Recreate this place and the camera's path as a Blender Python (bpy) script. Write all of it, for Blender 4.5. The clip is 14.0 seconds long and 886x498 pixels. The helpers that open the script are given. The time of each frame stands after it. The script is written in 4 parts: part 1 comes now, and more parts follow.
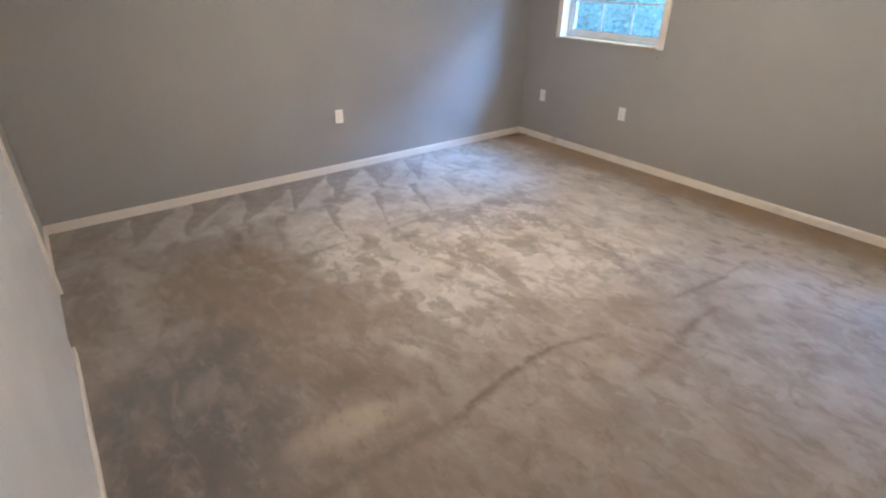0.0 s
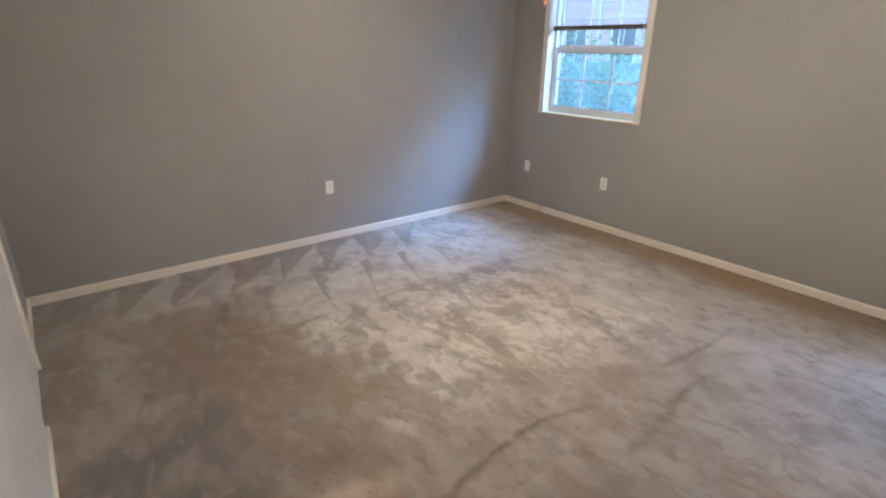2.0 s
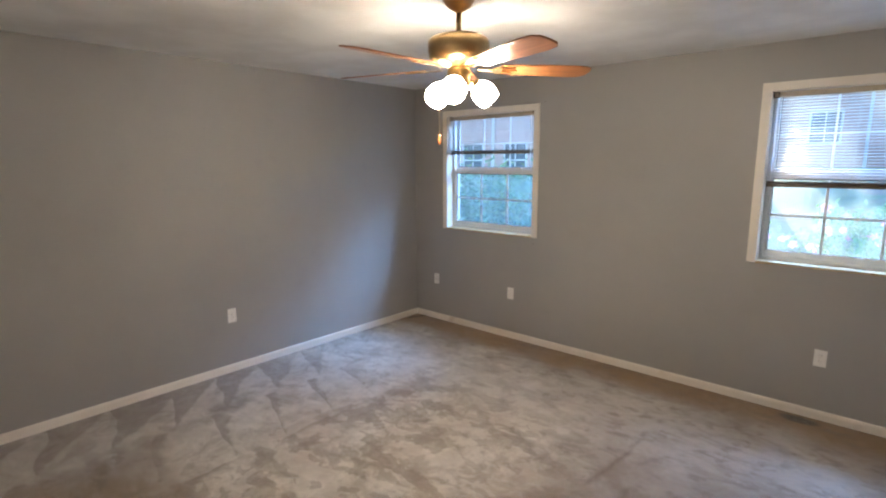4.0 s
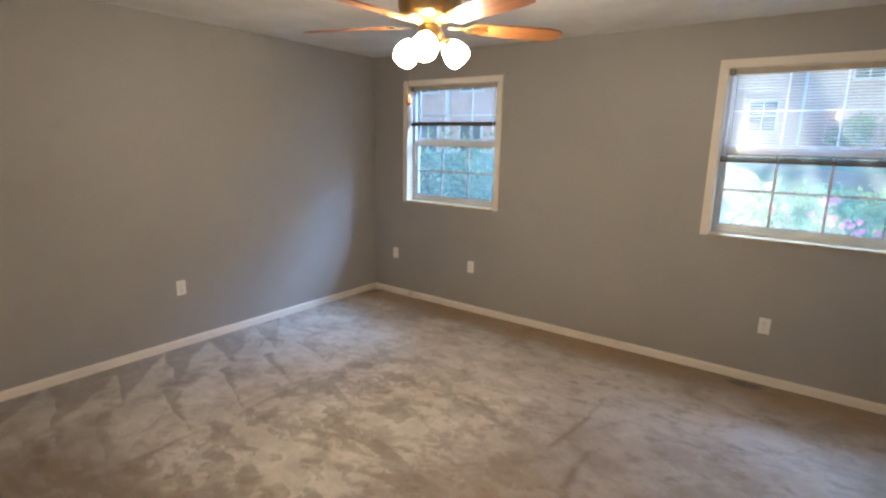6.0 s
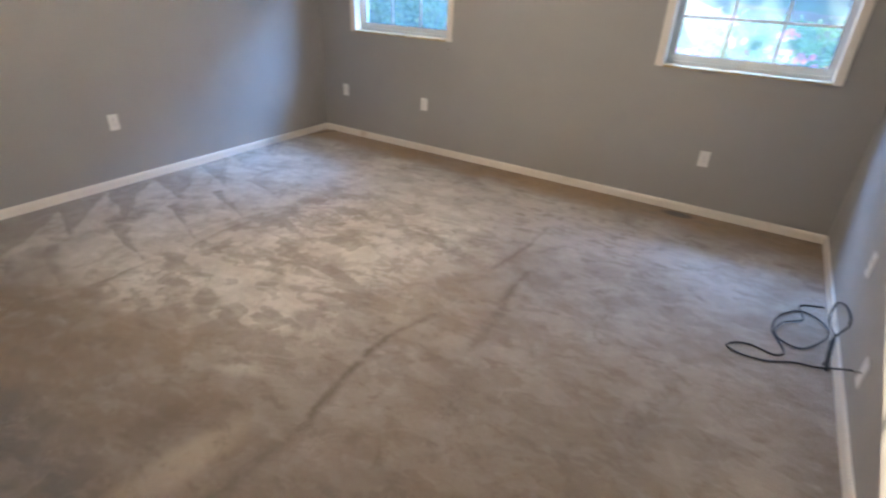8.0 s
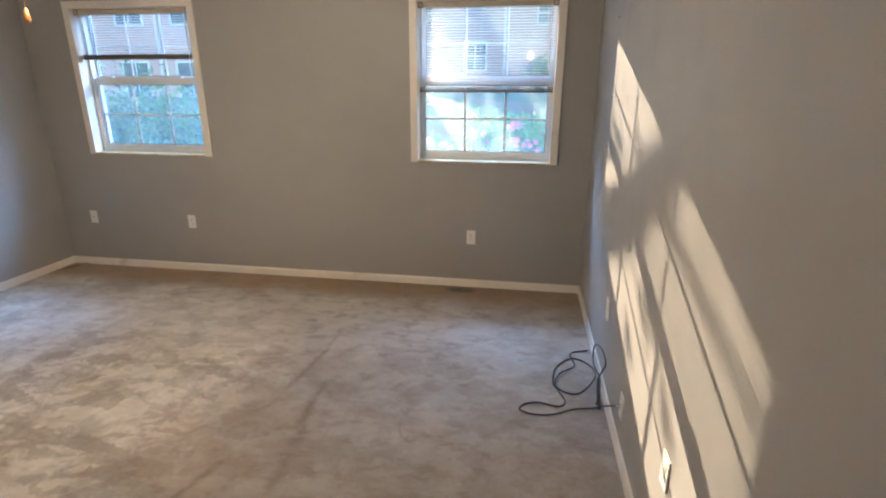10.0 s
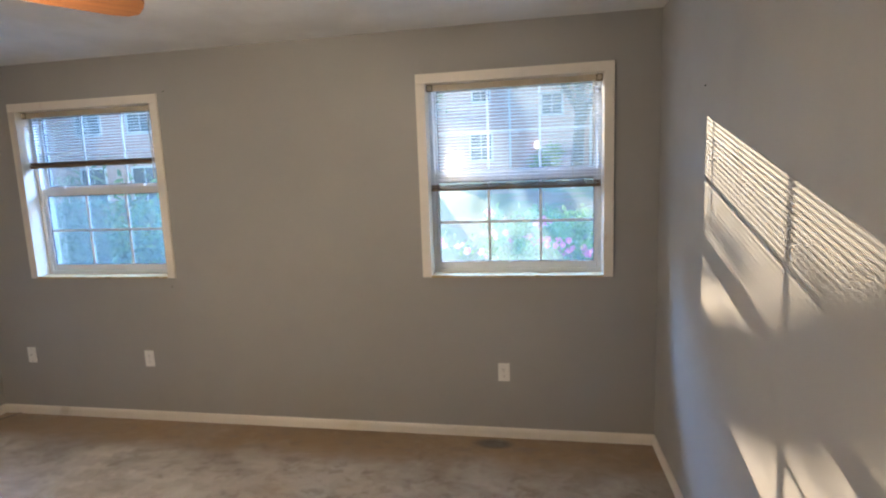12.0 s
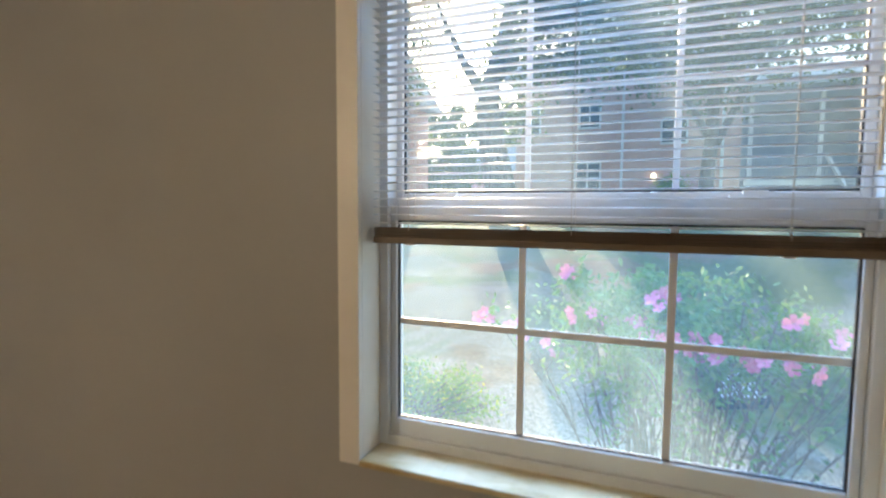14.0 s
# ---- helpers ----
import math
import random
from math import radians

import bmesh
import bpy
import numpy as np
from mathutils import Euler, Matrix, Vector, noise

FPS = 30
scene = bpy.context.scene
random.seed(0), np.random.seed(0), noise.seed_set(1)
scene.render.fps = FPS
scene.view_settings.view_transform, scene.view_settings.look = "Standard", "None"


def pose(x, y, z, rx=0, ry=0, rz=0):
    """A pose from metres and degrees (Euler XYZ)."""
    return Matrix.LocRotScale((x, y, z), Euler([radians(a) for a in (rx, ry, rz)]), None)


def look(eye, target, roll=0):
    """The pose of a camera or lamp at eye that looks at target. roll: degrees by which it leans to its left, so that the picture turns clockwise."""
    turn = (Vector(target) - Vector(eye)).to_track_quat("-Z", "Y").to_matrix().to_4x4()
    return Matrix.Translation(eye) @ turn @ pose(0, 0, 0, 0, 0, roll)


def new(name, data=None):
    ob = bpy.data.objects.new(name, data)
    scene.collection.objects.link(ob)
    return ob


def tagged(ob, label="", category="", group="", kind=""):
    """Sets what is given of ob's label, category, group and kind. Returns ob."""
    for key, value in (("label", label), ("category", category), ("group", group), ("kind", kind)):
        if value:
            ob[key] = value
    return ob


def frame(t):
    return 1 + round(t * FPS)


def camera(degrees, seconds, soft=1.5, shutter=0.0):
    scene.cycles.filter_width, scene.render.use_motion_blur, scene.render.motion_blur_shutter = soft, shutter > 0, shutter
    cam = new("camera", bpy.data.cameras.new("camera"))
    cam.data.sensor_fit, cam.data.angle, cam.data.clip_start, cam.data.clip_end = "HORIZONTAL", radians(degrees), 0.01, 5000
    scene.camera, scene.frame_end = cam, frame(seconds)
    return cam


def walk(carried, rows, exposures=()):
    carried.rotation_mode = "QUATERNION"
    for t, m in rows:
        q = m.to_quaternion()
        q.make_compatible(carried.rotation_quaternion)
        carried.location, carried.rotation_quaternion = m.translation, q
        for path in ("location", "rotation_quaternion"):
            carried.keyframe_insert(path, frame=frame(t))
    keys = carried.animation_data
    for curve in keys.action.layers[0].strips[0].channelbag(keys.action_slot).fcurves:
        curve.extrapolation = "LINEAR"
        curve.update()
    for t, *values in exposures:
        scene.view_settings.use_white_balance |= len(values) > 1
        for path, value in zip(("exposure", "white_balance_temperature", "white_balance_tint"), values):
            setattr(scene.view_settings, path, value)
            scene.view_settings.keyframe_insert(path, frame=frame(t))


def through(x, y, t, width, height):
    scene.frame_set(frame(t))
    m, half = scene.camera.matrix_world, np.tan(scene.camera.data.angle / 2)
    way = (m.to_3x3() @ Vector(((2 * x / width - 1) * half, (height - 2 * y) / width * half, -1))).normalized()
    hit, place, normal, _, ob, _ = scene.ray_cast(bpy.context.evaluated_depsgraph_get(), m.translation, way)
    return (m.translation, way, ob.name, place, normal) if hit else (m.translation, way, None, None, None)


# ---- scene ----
cam = camera(81.7, 14.0, 2.1, 0.25)
PATH = [
    (0, (3.978, -4.097, 1.548), (2.582, -3.025, 0.6), 0.7),
    (0.5, (3.972, -4.088, 1.556), (2.515, -3.045, 0.667), 1.1),
    (1, (3.98, -4.066, 1.601), (2.507, -2.963, 0.817), 1.0),
    (1.5, (3.991, -4.083, 1.593), (2.521, -2.939, 0.865), 1.0),
    (2, (3.992, -4.092, 1.594), (2.536, -2.927, 0.869), 0.8),
    (2.5, (3.994, -4.079, 1.591), (2.55, -2.893, 0.88), 0.6),
    (3, (3.981, -4.061, 1.614), (2.564, -2.802, 0.973), 0.8),
    (3.5, (3.963, -4.058, 1.681), (2.603, -2.667, 1.216), 0.8),
    (3.7, (3.973, -4.046, 1.709), (2.634, -2.609, 1.335), 0.6),
    (5.8, (3.896, -4.04, 1.651), (2.735, -2.445, 1.323), 1.0),
    (6, (3.886, -4.062, 1.623), (2.733, -2.479, 1.215), 1.3),
    (6.5, (3.907, -4.049, 1.583), (2.744, -2.536, 0.985), 2.0),
    (7, (3.894, -4.133, 1.524), (2.68, -2.747, 0.746), 2.1),
    (7.5, (3.884, -4.154, 1.492), (2.683, -2.837, 0.584), 1.9),
    (7.7, (3.894, -4.131, 1.514), (2.775, -2.758, 0.584), 2.0),
    (8, (3.979, -4.06, 1.5), (3.069, -2.543, 0.565), 2.7),
    (8.2, (4.036, -4.026, 1.496), (3.308, -2.409, 0.571), 3.1),
    (8.5, (4.095, -3.99, 1.489), (3.64, -2.266, 0.583), 3.2),
    (9, (4.114, -3.977, 1.515), (3.833, -2.189, 0.664), 1.9),
    (9.2, (4.118, -3.974, 1.543), (3.854, -2.156, 0.752), 1.8),
    (11.3, (3.963, -3.513, 1.579), (3.587, -1.594, 1.162), -3.0),
    (11.5, (3.919, -3.385, 1.589), (3.571, -1.452, 1.21), -2.7),
    (12, (3.892, -3.015, 1.607), (3.545, -1.065, 1.335), -2.1),
    (12.5, (3.863, -2.521, 1.573), (3.462, -0.576, 1.335), -2.7),
    (13, (3.843, -1.997, 1.579), (3.333, -0.077, 1.344), -4.6),
    (13.5, (3.863, -1.521, 1.584), (3.255, 0.37, 1.35), -2.3),
    (14, (3.883, -1.016, 1.61), (3.151, 0.839, 1.458), 0.4),
]
EXPOSURES = [(0.0, 2.62, 5600, 10), (1.0, 2.40, 5600, 10), (2.5, 2.50, 5800, 10), (3.0, 2.42, 5850, 10), (3.6, 2.10, 5800, 10), (6.0, 2.12, 6450, 10), (7.0, 2.38, 6250, 10),
             (7.5, 2.64, 5850, 10), (8.0, 2.38, 5700, 10), (9.0, 2.26, 5850, 10), (11.5, 2.11, 6600, 10), (12.0, 2.06, 6150, 10), (12.5, 2.02, 6200, 10), (13.4, 1.80, 6550, 9), (14.0, 1.46, 7050, 8)]
walk(cam, [(t, look(eye, target, roll)) for t, eye, target, roll in PATH], EXPOSURES)

# ---- light ----
SUN_WAY = Vector((-0.398, 1.0, 0.340)).normalized()
world = bpy.data.worlds.new("sky")
scene.world = world
world.use_nodes = True
sky = world.node_tree.nodes.new("ShaderNodeTexSky")
sky.sky_type, sky.sun_disc = "NISHITA", False
sky.sun_elevation = math.asin(SUN_WAY.z)
sky.sun_rotation = math.atan2(SUN_WAY.x, SUN_WAY.y)
world.node_tree.links.new(sky.outputs[0], world.node_tree.nodes["Background"].inputs[0])
world.node_tree.nodes["Background"].inputs[1].default_value = 0.15

sun_data = bpy.data.lights.new("sun", "SUN")
sun_data.energy, sun_data.angle, sun_data.color = 4.4, radians(0.32), (1.0, 0.80, 0.56)
sun = new("sun", sun_data)
sun.matrix_world = look(SUN_WAY * 40, (0, 0, 0))
BULB = 40.0          # brightness of the fan's frosted shades
for n, (px, py, pz), aim, watts, wide, tall in (("sky_over_window", (2.0, 2.3, 3.75), (0.6, -0.2, 1.5), 95, 2.4, 0.8), ("sky_over_window", (3.4, 2.3, 3.6), (3.7, -0.2, 1.5), 122, 3.4, 1.8)):
    sky_lamp = bpy.data.lights.new(n, "AREA")
    sky_lamp.shape, sky_lamp.size, sky_lamp.size_y = "RECTANGLE", wide, tall
    sky_lamp.energy, sky_lamp.color = watts, (0.30, 0.55, 1.0)
    new(n, sky_lamp).matrix_world = look((px, py, pz), aim)
FAN_X, FAN_Y, BLADE_Z = 2.345, -2.09, 2.125

# ---- plan ----
ROOM_X, ROOM_Y, ROOM_H = 4.583, -4.346, 2.46
GROUND = -0.4
WIN_Z0, WIN_Z1 = 1.028, 2.153
WINDOWS = ((0.461, 1.484, 1.785), (3.283, 4.285, 1.54))   # x from, x to, height of the blind's lower edge
CLOSET = (0.90, 1.53)
ENTRY = (3.62, 4.44)


# ---- material helpers ----
class Mat:
    def __init__(self, name):
        self.m = bpy.data.materials.new(name)
        self.m.use_nodes = True
        self.t = self.m.node_tree
        self.n = self.t.nodes
        self.bsdf = self.n["Principled BSDF"]
        self.co = self.n.new("ShaderNodeTexCoord").outputs["Object"]

    def link(self, a, b):
        self.t.links.new(a, b)

    def put(self, socket, value):
        if hasattr(value, "links"):
            self.link(value, socket)
        elif isinstance(value, (tuple, list)) and len(value) == 3 and socket.type == "RGBA":
            socket.default_value = (*value, 1)
        else:
            socket.default_value = value

    def noise(self, scale, detail=4, rough=0.55, warp=0.0, co=None):
        k = self.n.new("ShaderNodeTexNoise")
        k.inputs["Scale"].default_value, k.inputs["Detail"].default_value = scale, detail
        k.inputs["Roughness"].default_value, k.inputs["Distortion"].default_value = rough, warp
        self.link(co or self.co, k.inputs["Vector"])
        return k.outputs["Fac"]

    def mapped(self, loc=(0, 0, 0), rot=(0, 0, 0), scale=(1, 1, 1), co=None):
        k = self.n.new("ShaderNodeMapping")
        k.inputs["Location"].default_value = loc
        k.inputs["Rotation"].default_value = [radians(a) for a in rot]
        k.inputs["Scale"].default_value = scale
        self.link(co or self.co, k.inputs["Vector"])
        return k.outputs[0]

    def ramp(self, fac, lo, hi, a=0.0, b=1.0, smooth=True):
        k = self.n.new("ShaderNodeMapRange")
        k.interpolation_type = "SMOOTHSTEP" if smooth else "LINEAR"
        for name, v in (("From Min", lo), ("From Max", hi), ("To Min", a), ("To Max", b)):
            k.inputs[name].default_value = v
        self.link(fac, k.inputs["Value"])
        return k.outputs[0]

    def math(self, op, a, b=0.0, clamp=False):
        k = self.n.new("ShaderNodeMath")
        k.operation, k.use_clamp = op, clamp
        self.put(k.inputs[0], a)
        self.put(k.inputs[1], b)
        return k.outputs[0]

    def mix(self, fac, a, b, blend="MIX"):
        k = self.n.new("ShaderNodeMix")
        k.data_type, k.blend_type = "RGBA", blend
        self.put(k.inputs[0], fac)
        self.put(k.inputs[6], a)
        self.put(k.inputs[7], b)
        return k.outputs[2]

    def random(self):
        return self.n.new("ShaderNodeObjectInfo").outputs["Random"]

    def island(self):
        return self.n.new("ShaderNodeNewGeometry").outputs["Random Per Island"]

    def bump(self, height, strength=0.3, distance=0.002):
        k = self.n.new("ShaderNodeBump")
        k.inputs["Strength"].default_value, k.inputs["Distance"].default_value = strength, distance
        self.link(height, k.inputs["Height"])
        self.link(k.outputs[0], self.bsdf.inputs["Normal"])

    def set(self, **kw):
        for k, v in kw.items():
            self.put(self.bsdf.inputs[k.replace("_", " ")], v)
        return self.m


def paint(name, colour, rough=0.6, var=0.08, scale=2.0, grain=180.0, bump=0.15, metal=0.0):
    m = Mat(name)
    big = m.ramp(m.noise(scale, 3), 0.3, 0.7, 1 - var, 1 + var)
    k = m.n.new("ShaderNodeVectorMath")
    k.operation = "SCALE"
    k.inputs[0].default_value = colour
    m.link(big, k.inputs["Scale"])
    m.bump(m.noise(grain, 2), bump, 0.001)
    return m.set(Base_Color=k.outputs[0], Roughness=rough, Metallic=metal)


def leaf_mat(name, a, b, c, through=0.35):
    m = Mat(name)
    r = m.island()
    col = m.mix(m.ramp(r, 0.0, 0.6), a, b)
    col = m.mix(m.ramp(r, 0.8, 1.0), col, c)
    m.set(Base_Color=col, Roughness=0.45)
    tr = m.n.new("ShaderNodeBsdfTranslucent")
    m.link(m.mix(0.4, col, (0.35, 0.42, 0.05)), tr.inputs[0])
    mx = m.n.new("ShaderNodeMixShader")
    mx.inputs[0].default_value = through
    m.link(m.bsdf.outputs[0], mx.inputs[1])
    m.link(tr.outputs[0], mx.inputs[2])
    m.link(mx.outputs[0], m.n["Material Output"].inputs["Surface"])
    return m.m


# ---- materials ----
def wall_material():
    m = Mat("greige_wall_paint")
    big = m.noise(0.9, 3)
    mid = m.noise(5.0, 4)
    col = m.mix(m.ramp(big, 0.3, 0.7), (0.325, 0.31, 0.292), (0.352, 0.336, 0.316))
    col = m.mix(m.ramp(mid, 0.55, 0.8, 0, 0.25), col, (0.295, 0.28, 0.26))
    m.bump(m.math("ADD", m.noise(320, 2), m.math("MULTIPLY", m.noise(45, 3), 0.8)), 0.22, 0.0012)
    return m.set(Base_Color=col, Roughness=m.ramp(mid, 0.2, 0.8, 0.48, 0.6), Specular_IOR_Level=0.35)


def carpet_material():
    m = Mat("soiled_plush_carpet")
    sep = m.n.new("ShaderNodeSeparateXYZ")
    m.link(m.co, sep.inputs[0])
    X, Y = sep.outputs[0], sep.outputs[1]

    def blob(cx, cy, rx, ry, turn=0.0, wob=0.35, edge=0.5):
        """soft-edged patch: 1 in its middle, 0 outside"""
        v = m.n.new("ShaderNodeVectorMath")
        v.operation = "LENGTH"
        moved = m.mapped((-cx, -cy, 0))
        turned = m.mapped((0, 0, 0), (0, 0, turn), (1 / rx, 1 / ry, 0), moved) if not turn else m.mapped((0, 0, 0), (0, 0, 0), (1 / rx, 1 / ry, 0), m.mapped((0, 0, 0), (0, 0, turn), (1, 1, 1), moved))
        m.link(turned, v.inputs[0])
        d = m.math("ADD", v.outputs["Value"], m.math("MULTIPLY", m.math("SUBTRACT", m.noise(2.6, 4), 0.5), wob * 4))
        return m.ramp(d, 1 - edge, 1 + edge * 0.6, 1, 0)

    def fresh(scale, loc, amount):
        """coordinates bent by a coloured noise"""
        n = m.n.new("ShaderNodeTexNoise")
        n.inputs["Scale"].default_value, n.inputs["Detail"].default_value = scale, 4
        m.link(m.mapped(loc), n.inputs["Vector"])
        v = m.n.new("ShaderNodeVectorMath")
        v.operation = "MULTIPLY_ADD"
        m.link(n.outputs["Color"], v.inputs[0])
        v.inputs[1].default_value = (amount, amount, 0)
        m.link(m.co, v.inputs[2])
        n2 = m.n.new("ShaderNodeTexNoise")
        n2.inputs["Scale"].default_value, n2.inputs["Detail"].default_value = 17, 5
        m.link(m.mapped(loc), n2.inputs["Vector"])
        w = m.n.new("ShaderNodeVectorMath")
        w.operation = "MULTIPLY_ADD"
        m.link(n2.outputs["Color"], w.inputs[0])
        w.inputs[1].default_value = (0.10, 0.10, 0)
        m.link(v.outputs[0], w.inputs[2])
        return w.outputs[0]

    def cells(scale, turn, stretch, loc, warp):
        """flat patches of one tone with sharp uneven edges"""
        k = m.n.new("ShaderNodeTexVoronoi")
        k.inputs["Scale"].default_value = scale
        m.link(m.mapped(loc, (0, 0, turn), stretch, fresh(3.5, loc, warp)), k.inputs["Vector"])
        c = m.n.new("ShaderNodeSeparateColor")
        m.link(k.outputs["Color"], c.inputs[0])
        return c.outputs[0]

    # pile laid over in strokes: wedges along the side wall, broken patches further in
    def whole(v):
        return m.math("FLOOR", v)

    lane = m.math("DIVIDE", m.math("ADD", X, m.math("MULTIPLY", m.math("SUBTRACT", m.noise(5.5, 5, 0.6), 0.5), 0.10)), 0.62)
    row, across_lane = whole(lane), m.math("FRACT", lane)
    bent = m.math("ADD", m.math("ADD", m.math("MULTIPLY", Y, 2.7), m.math("MULTIPLY", X, 0.75)), m.math("ADD", m.math("MULTIPLY", row, 0.37), m.math("MULTIPLY", m.noise(1.7, 2), 0.62)))
    dice = m.n.new("ShaderNodeTexWhiteNoise")
    dice.noise_dimensions = "1D"
    m.link(m.math("ADD", whole(bent), m.math("MULTIPLY", row, 17.3)), dice.inputs["W"])
    second = m.math("COMPARE", row, 1.0)
    second.node.inputs[2].default_value = 0.4
    share = m.math("SUBTRACT", 1.0, m.math("MULTIPLY", second, 0.80))
    bar = m.math("MULTIPLY", m.ramp(across_lane, 0.0, 1.0, 1.15, -0.08, False), m.math("MULTIPLY", m.ramp(dice.outputs["Value"], 0, 1, 0.50, 1.2, False), share))
    saw = m.math("ADD", m.math("FRACT", bent), m.math("MULTIPLY", m.math("SUBTRACT", m.noise(9, 6, 0.72), 0.5), 0.42))
    wedge = m.ramp(m.math("SUBTRACT", saw, bar), -0.05, 0.06, 0.14, 0.80)
    # towards the window corner the strokes fade into an even lay
    fade = m.ramp(m.math("ADD", Y, m.math("MULTIPLY", m.noise(2.0, 3), 0.8)), -1.9, -0.7, 0, 0.75)
    wedge = m.mix(fade, wedge, m.ramp(m.noise(3.6, 5, 0.6, 0.4, m.mapped((4, 1, 0), (0, 0, -24), (1, 3.2, 1))), 0.36, 0.60, 0.42, 0.86))
    small = cells(3.4, 47, (1, 2.5, 1), (2.2, 1.4, 0), 0.20)
    tiny = cells(8.5, 38, (1, 2.2, 1), (5.2, 3.4, 0), 0.16)
    torn = m.ramp(m.noise(2.7, 6, 0.62, 0.25, m.mapped((0.7, 0.3, 0), (0, 0, 35), (1.2, 1.7, 1))), 0.40, 0.46)
    brushed = m.noise(1, 4, 0.6, 0.3, m.mapped((0, 0, 0), (0, 0, 32), (9, 55, 1)))
    patches = m.math("MULTIPLY", m.ramp(small, 0.19, 0.27, 0.30, 1.0), m.math("MULTIPLY", m.ramp(tiny, 0.20, 0.30, 0.42, 1.0), m.ramp(torn, 0, 1, 0.45, 1.0)))
    fine = m.ramp(m.noise(9.0, 6, 0.7, 0.6), 0.40, 0.62)
    along = m.ramp(m.math("ADD", X, m.math("MULTIPLY", m.math("SUBTRACT", m.noise(3.2, 4), 0.5), 0.5)), 1.18, 1.32)
    pile = m.mix(along, wedge, m.math("ADD", m.math("MULTIPLY", wedge, 0.15), m.math("MULTIPLY", patches, 0.85)))
    pile_fac = m.math("ADD", m.math("MULTIPLY", pile, 0.66), m.math("ADD", m.math("MULTIPLY", fine, 0.18), m.math("MULTIPLY", brushed, 0.16)))
    # the cleaned middle keeps the strongest marks
    middle = blob(1.42, -1.80, 1.30, 1.42, -8, 0.24, 0.26)
    lane_zone = m.math("MULTIPLY", m.ramp(m.math("ADD", X, m.math("MULTIPLY", m.noise(3.0, 4, 0.6), 0.35)), 0.72, 0.95, 1, 0), m.ramp(Y, -4.15, -3.75, 0, 0.85))
    middle = m.math("MAXIMUM", middle, lane_zone)
    contrast = m.ramp(middle, 0, 1, 0.62, 1.45)
    k = m.math("ADD", 0.5, m.math("MULTIPLY", m.math("SUBTRACT", pile_fac, 0.58), contrast), True)
    light = m.mix(middle, (0.455, 0.40, 0.352), (0.75, 0.70, 0.645))
    dark = m.mix(middle, (0.195, 0.160, 0.130), (0.33, 0.29, 0.25))
    col = m.mix(k, dark, light)
    mottle = m.noise(4.2, 6, 0.68, 0.4, m.mapped((1.7, 6.1, 0)))
    # the edge of the last cleaned swath
    swath = m.math("ADD", X, m.math("MULTIPLY", m.math("SUBTRACT", m.noise(5, 4, 0.6), 0.5), 0.14))
    swath = m.math("ADD", swath, m.math("MULTIPLY", m.ramp(Y, -3.0, -1.2, 0.30, 0.0, False), 1.0))
    seam = m.math("MULTIPLY", m.ramp(swath, 1.31, 1.34), m.ramp(swath, 1.36, 1.72, 1, 0))
    seam = m.math("MULTIPLY", seam, m.math("MULTIPLY", m.ramp(Y, -2.95, -2.6), m.ramp(Y, -1.0, -0.75, 1, 0)))
    col = m.mix(m.math("MULTIPLY", seam, m.ramp(torn, 0, 1, 0.70, 0.28)), col, (0.30, 0.255, 0.215))
    col = m.mix(m.ramp(mottle, 0.48, 0.64, 0, 0.48), col, (0.21, 0.165, 0.125))
    col = m.mix(m.ramp(mottle, 0.46, 0.30, 0, 0.25), col, (0.56, 0.51, 0.455))
    # traffic soiling
    soil = m.ramp(m.noise(1.1, 4, 0.6, 0.5, m.mapped((3.1, 0.4, 0))), 0.42, 0.68)
    col = m.mix(m.math("MULTIPLY", soil, 0.30), col, (0.20, 0.145, 0.095))
    broken = m.ramp(m.noise(5.0, 6, 0.68, 0.5, m.mapped((9, 1, 0), (0, 0, 70), (1, 2.2, 1))), 0.36, 0.56, 0.40, 1.0)
    for cx, cy, rx, ry, turn, amount, tone in (
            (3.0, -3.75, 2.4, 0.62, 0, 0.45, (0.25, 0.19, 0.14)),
            # pale pool of window skylight on the pile, painted into its colour
            (2.6, -0.82, 2.1, 0.52, 0, 0.55, (0.60, 0.56, 0.53)),
            (1.28, -3.52, 0.60, 0.42, -30, 0.95, (0.205, 0.145, 0.090)),
            (1.85, -3.30, 0.50, 0.26, -35, 0.75, (0.225, 0.163, 0.108)),
            (2.25, -3.42, 0.32, 0.14, -40, 0.7, (0.19, 0.135, 0.088)),
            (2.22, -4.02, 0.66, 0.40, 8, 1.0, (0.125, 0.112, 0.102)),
            (2.10, -3.92, 0.13, 0.07, 30, 0.5, (0.36, 0.32, 0.29)),
            (2.64, -3.48, 0.085, 0.27, 4, 0.62, (0.58, 0.48, 0.36)),
            (2.42, -3.06, 0.12, 0.05, -30, 0.5, (0.60, 0.55, 0.49)),
            (2.42, -3.44, 0.09, 0.13, 8, 0.6, (0.14, 0.10, 0.065)),
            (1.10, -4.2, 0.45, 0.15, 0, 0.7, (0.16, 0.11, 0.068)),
            (2.72, -2.1, 0.42, 0.5, 20, 0.4, (0.27, 0.19, 0.115)),
            (3.40, -3.30, 0.9, 0.8, 0, 0.35, (0.22, 0.165, 0.115)),
            (0.81, -3.36, 0.17, 0.05, 20, 0.75, (0.12, 0.08, 0.048)),
            (0.58, -2.50, 0.20, 0.10, 62, 0.65, (0.235, 0.205, 0.18)),
            (0.42, -3.30, 0.42, 0.95, 0, 0.20, (0.225, 0.195, 0.168)),
            (1.52, -3.92, 0.06, 0.04, 0, 0.7, (0.12, 0.085, 0.06))):
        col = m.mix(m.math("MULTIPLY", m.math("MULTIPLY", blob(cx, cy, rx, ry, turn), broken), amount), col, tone)
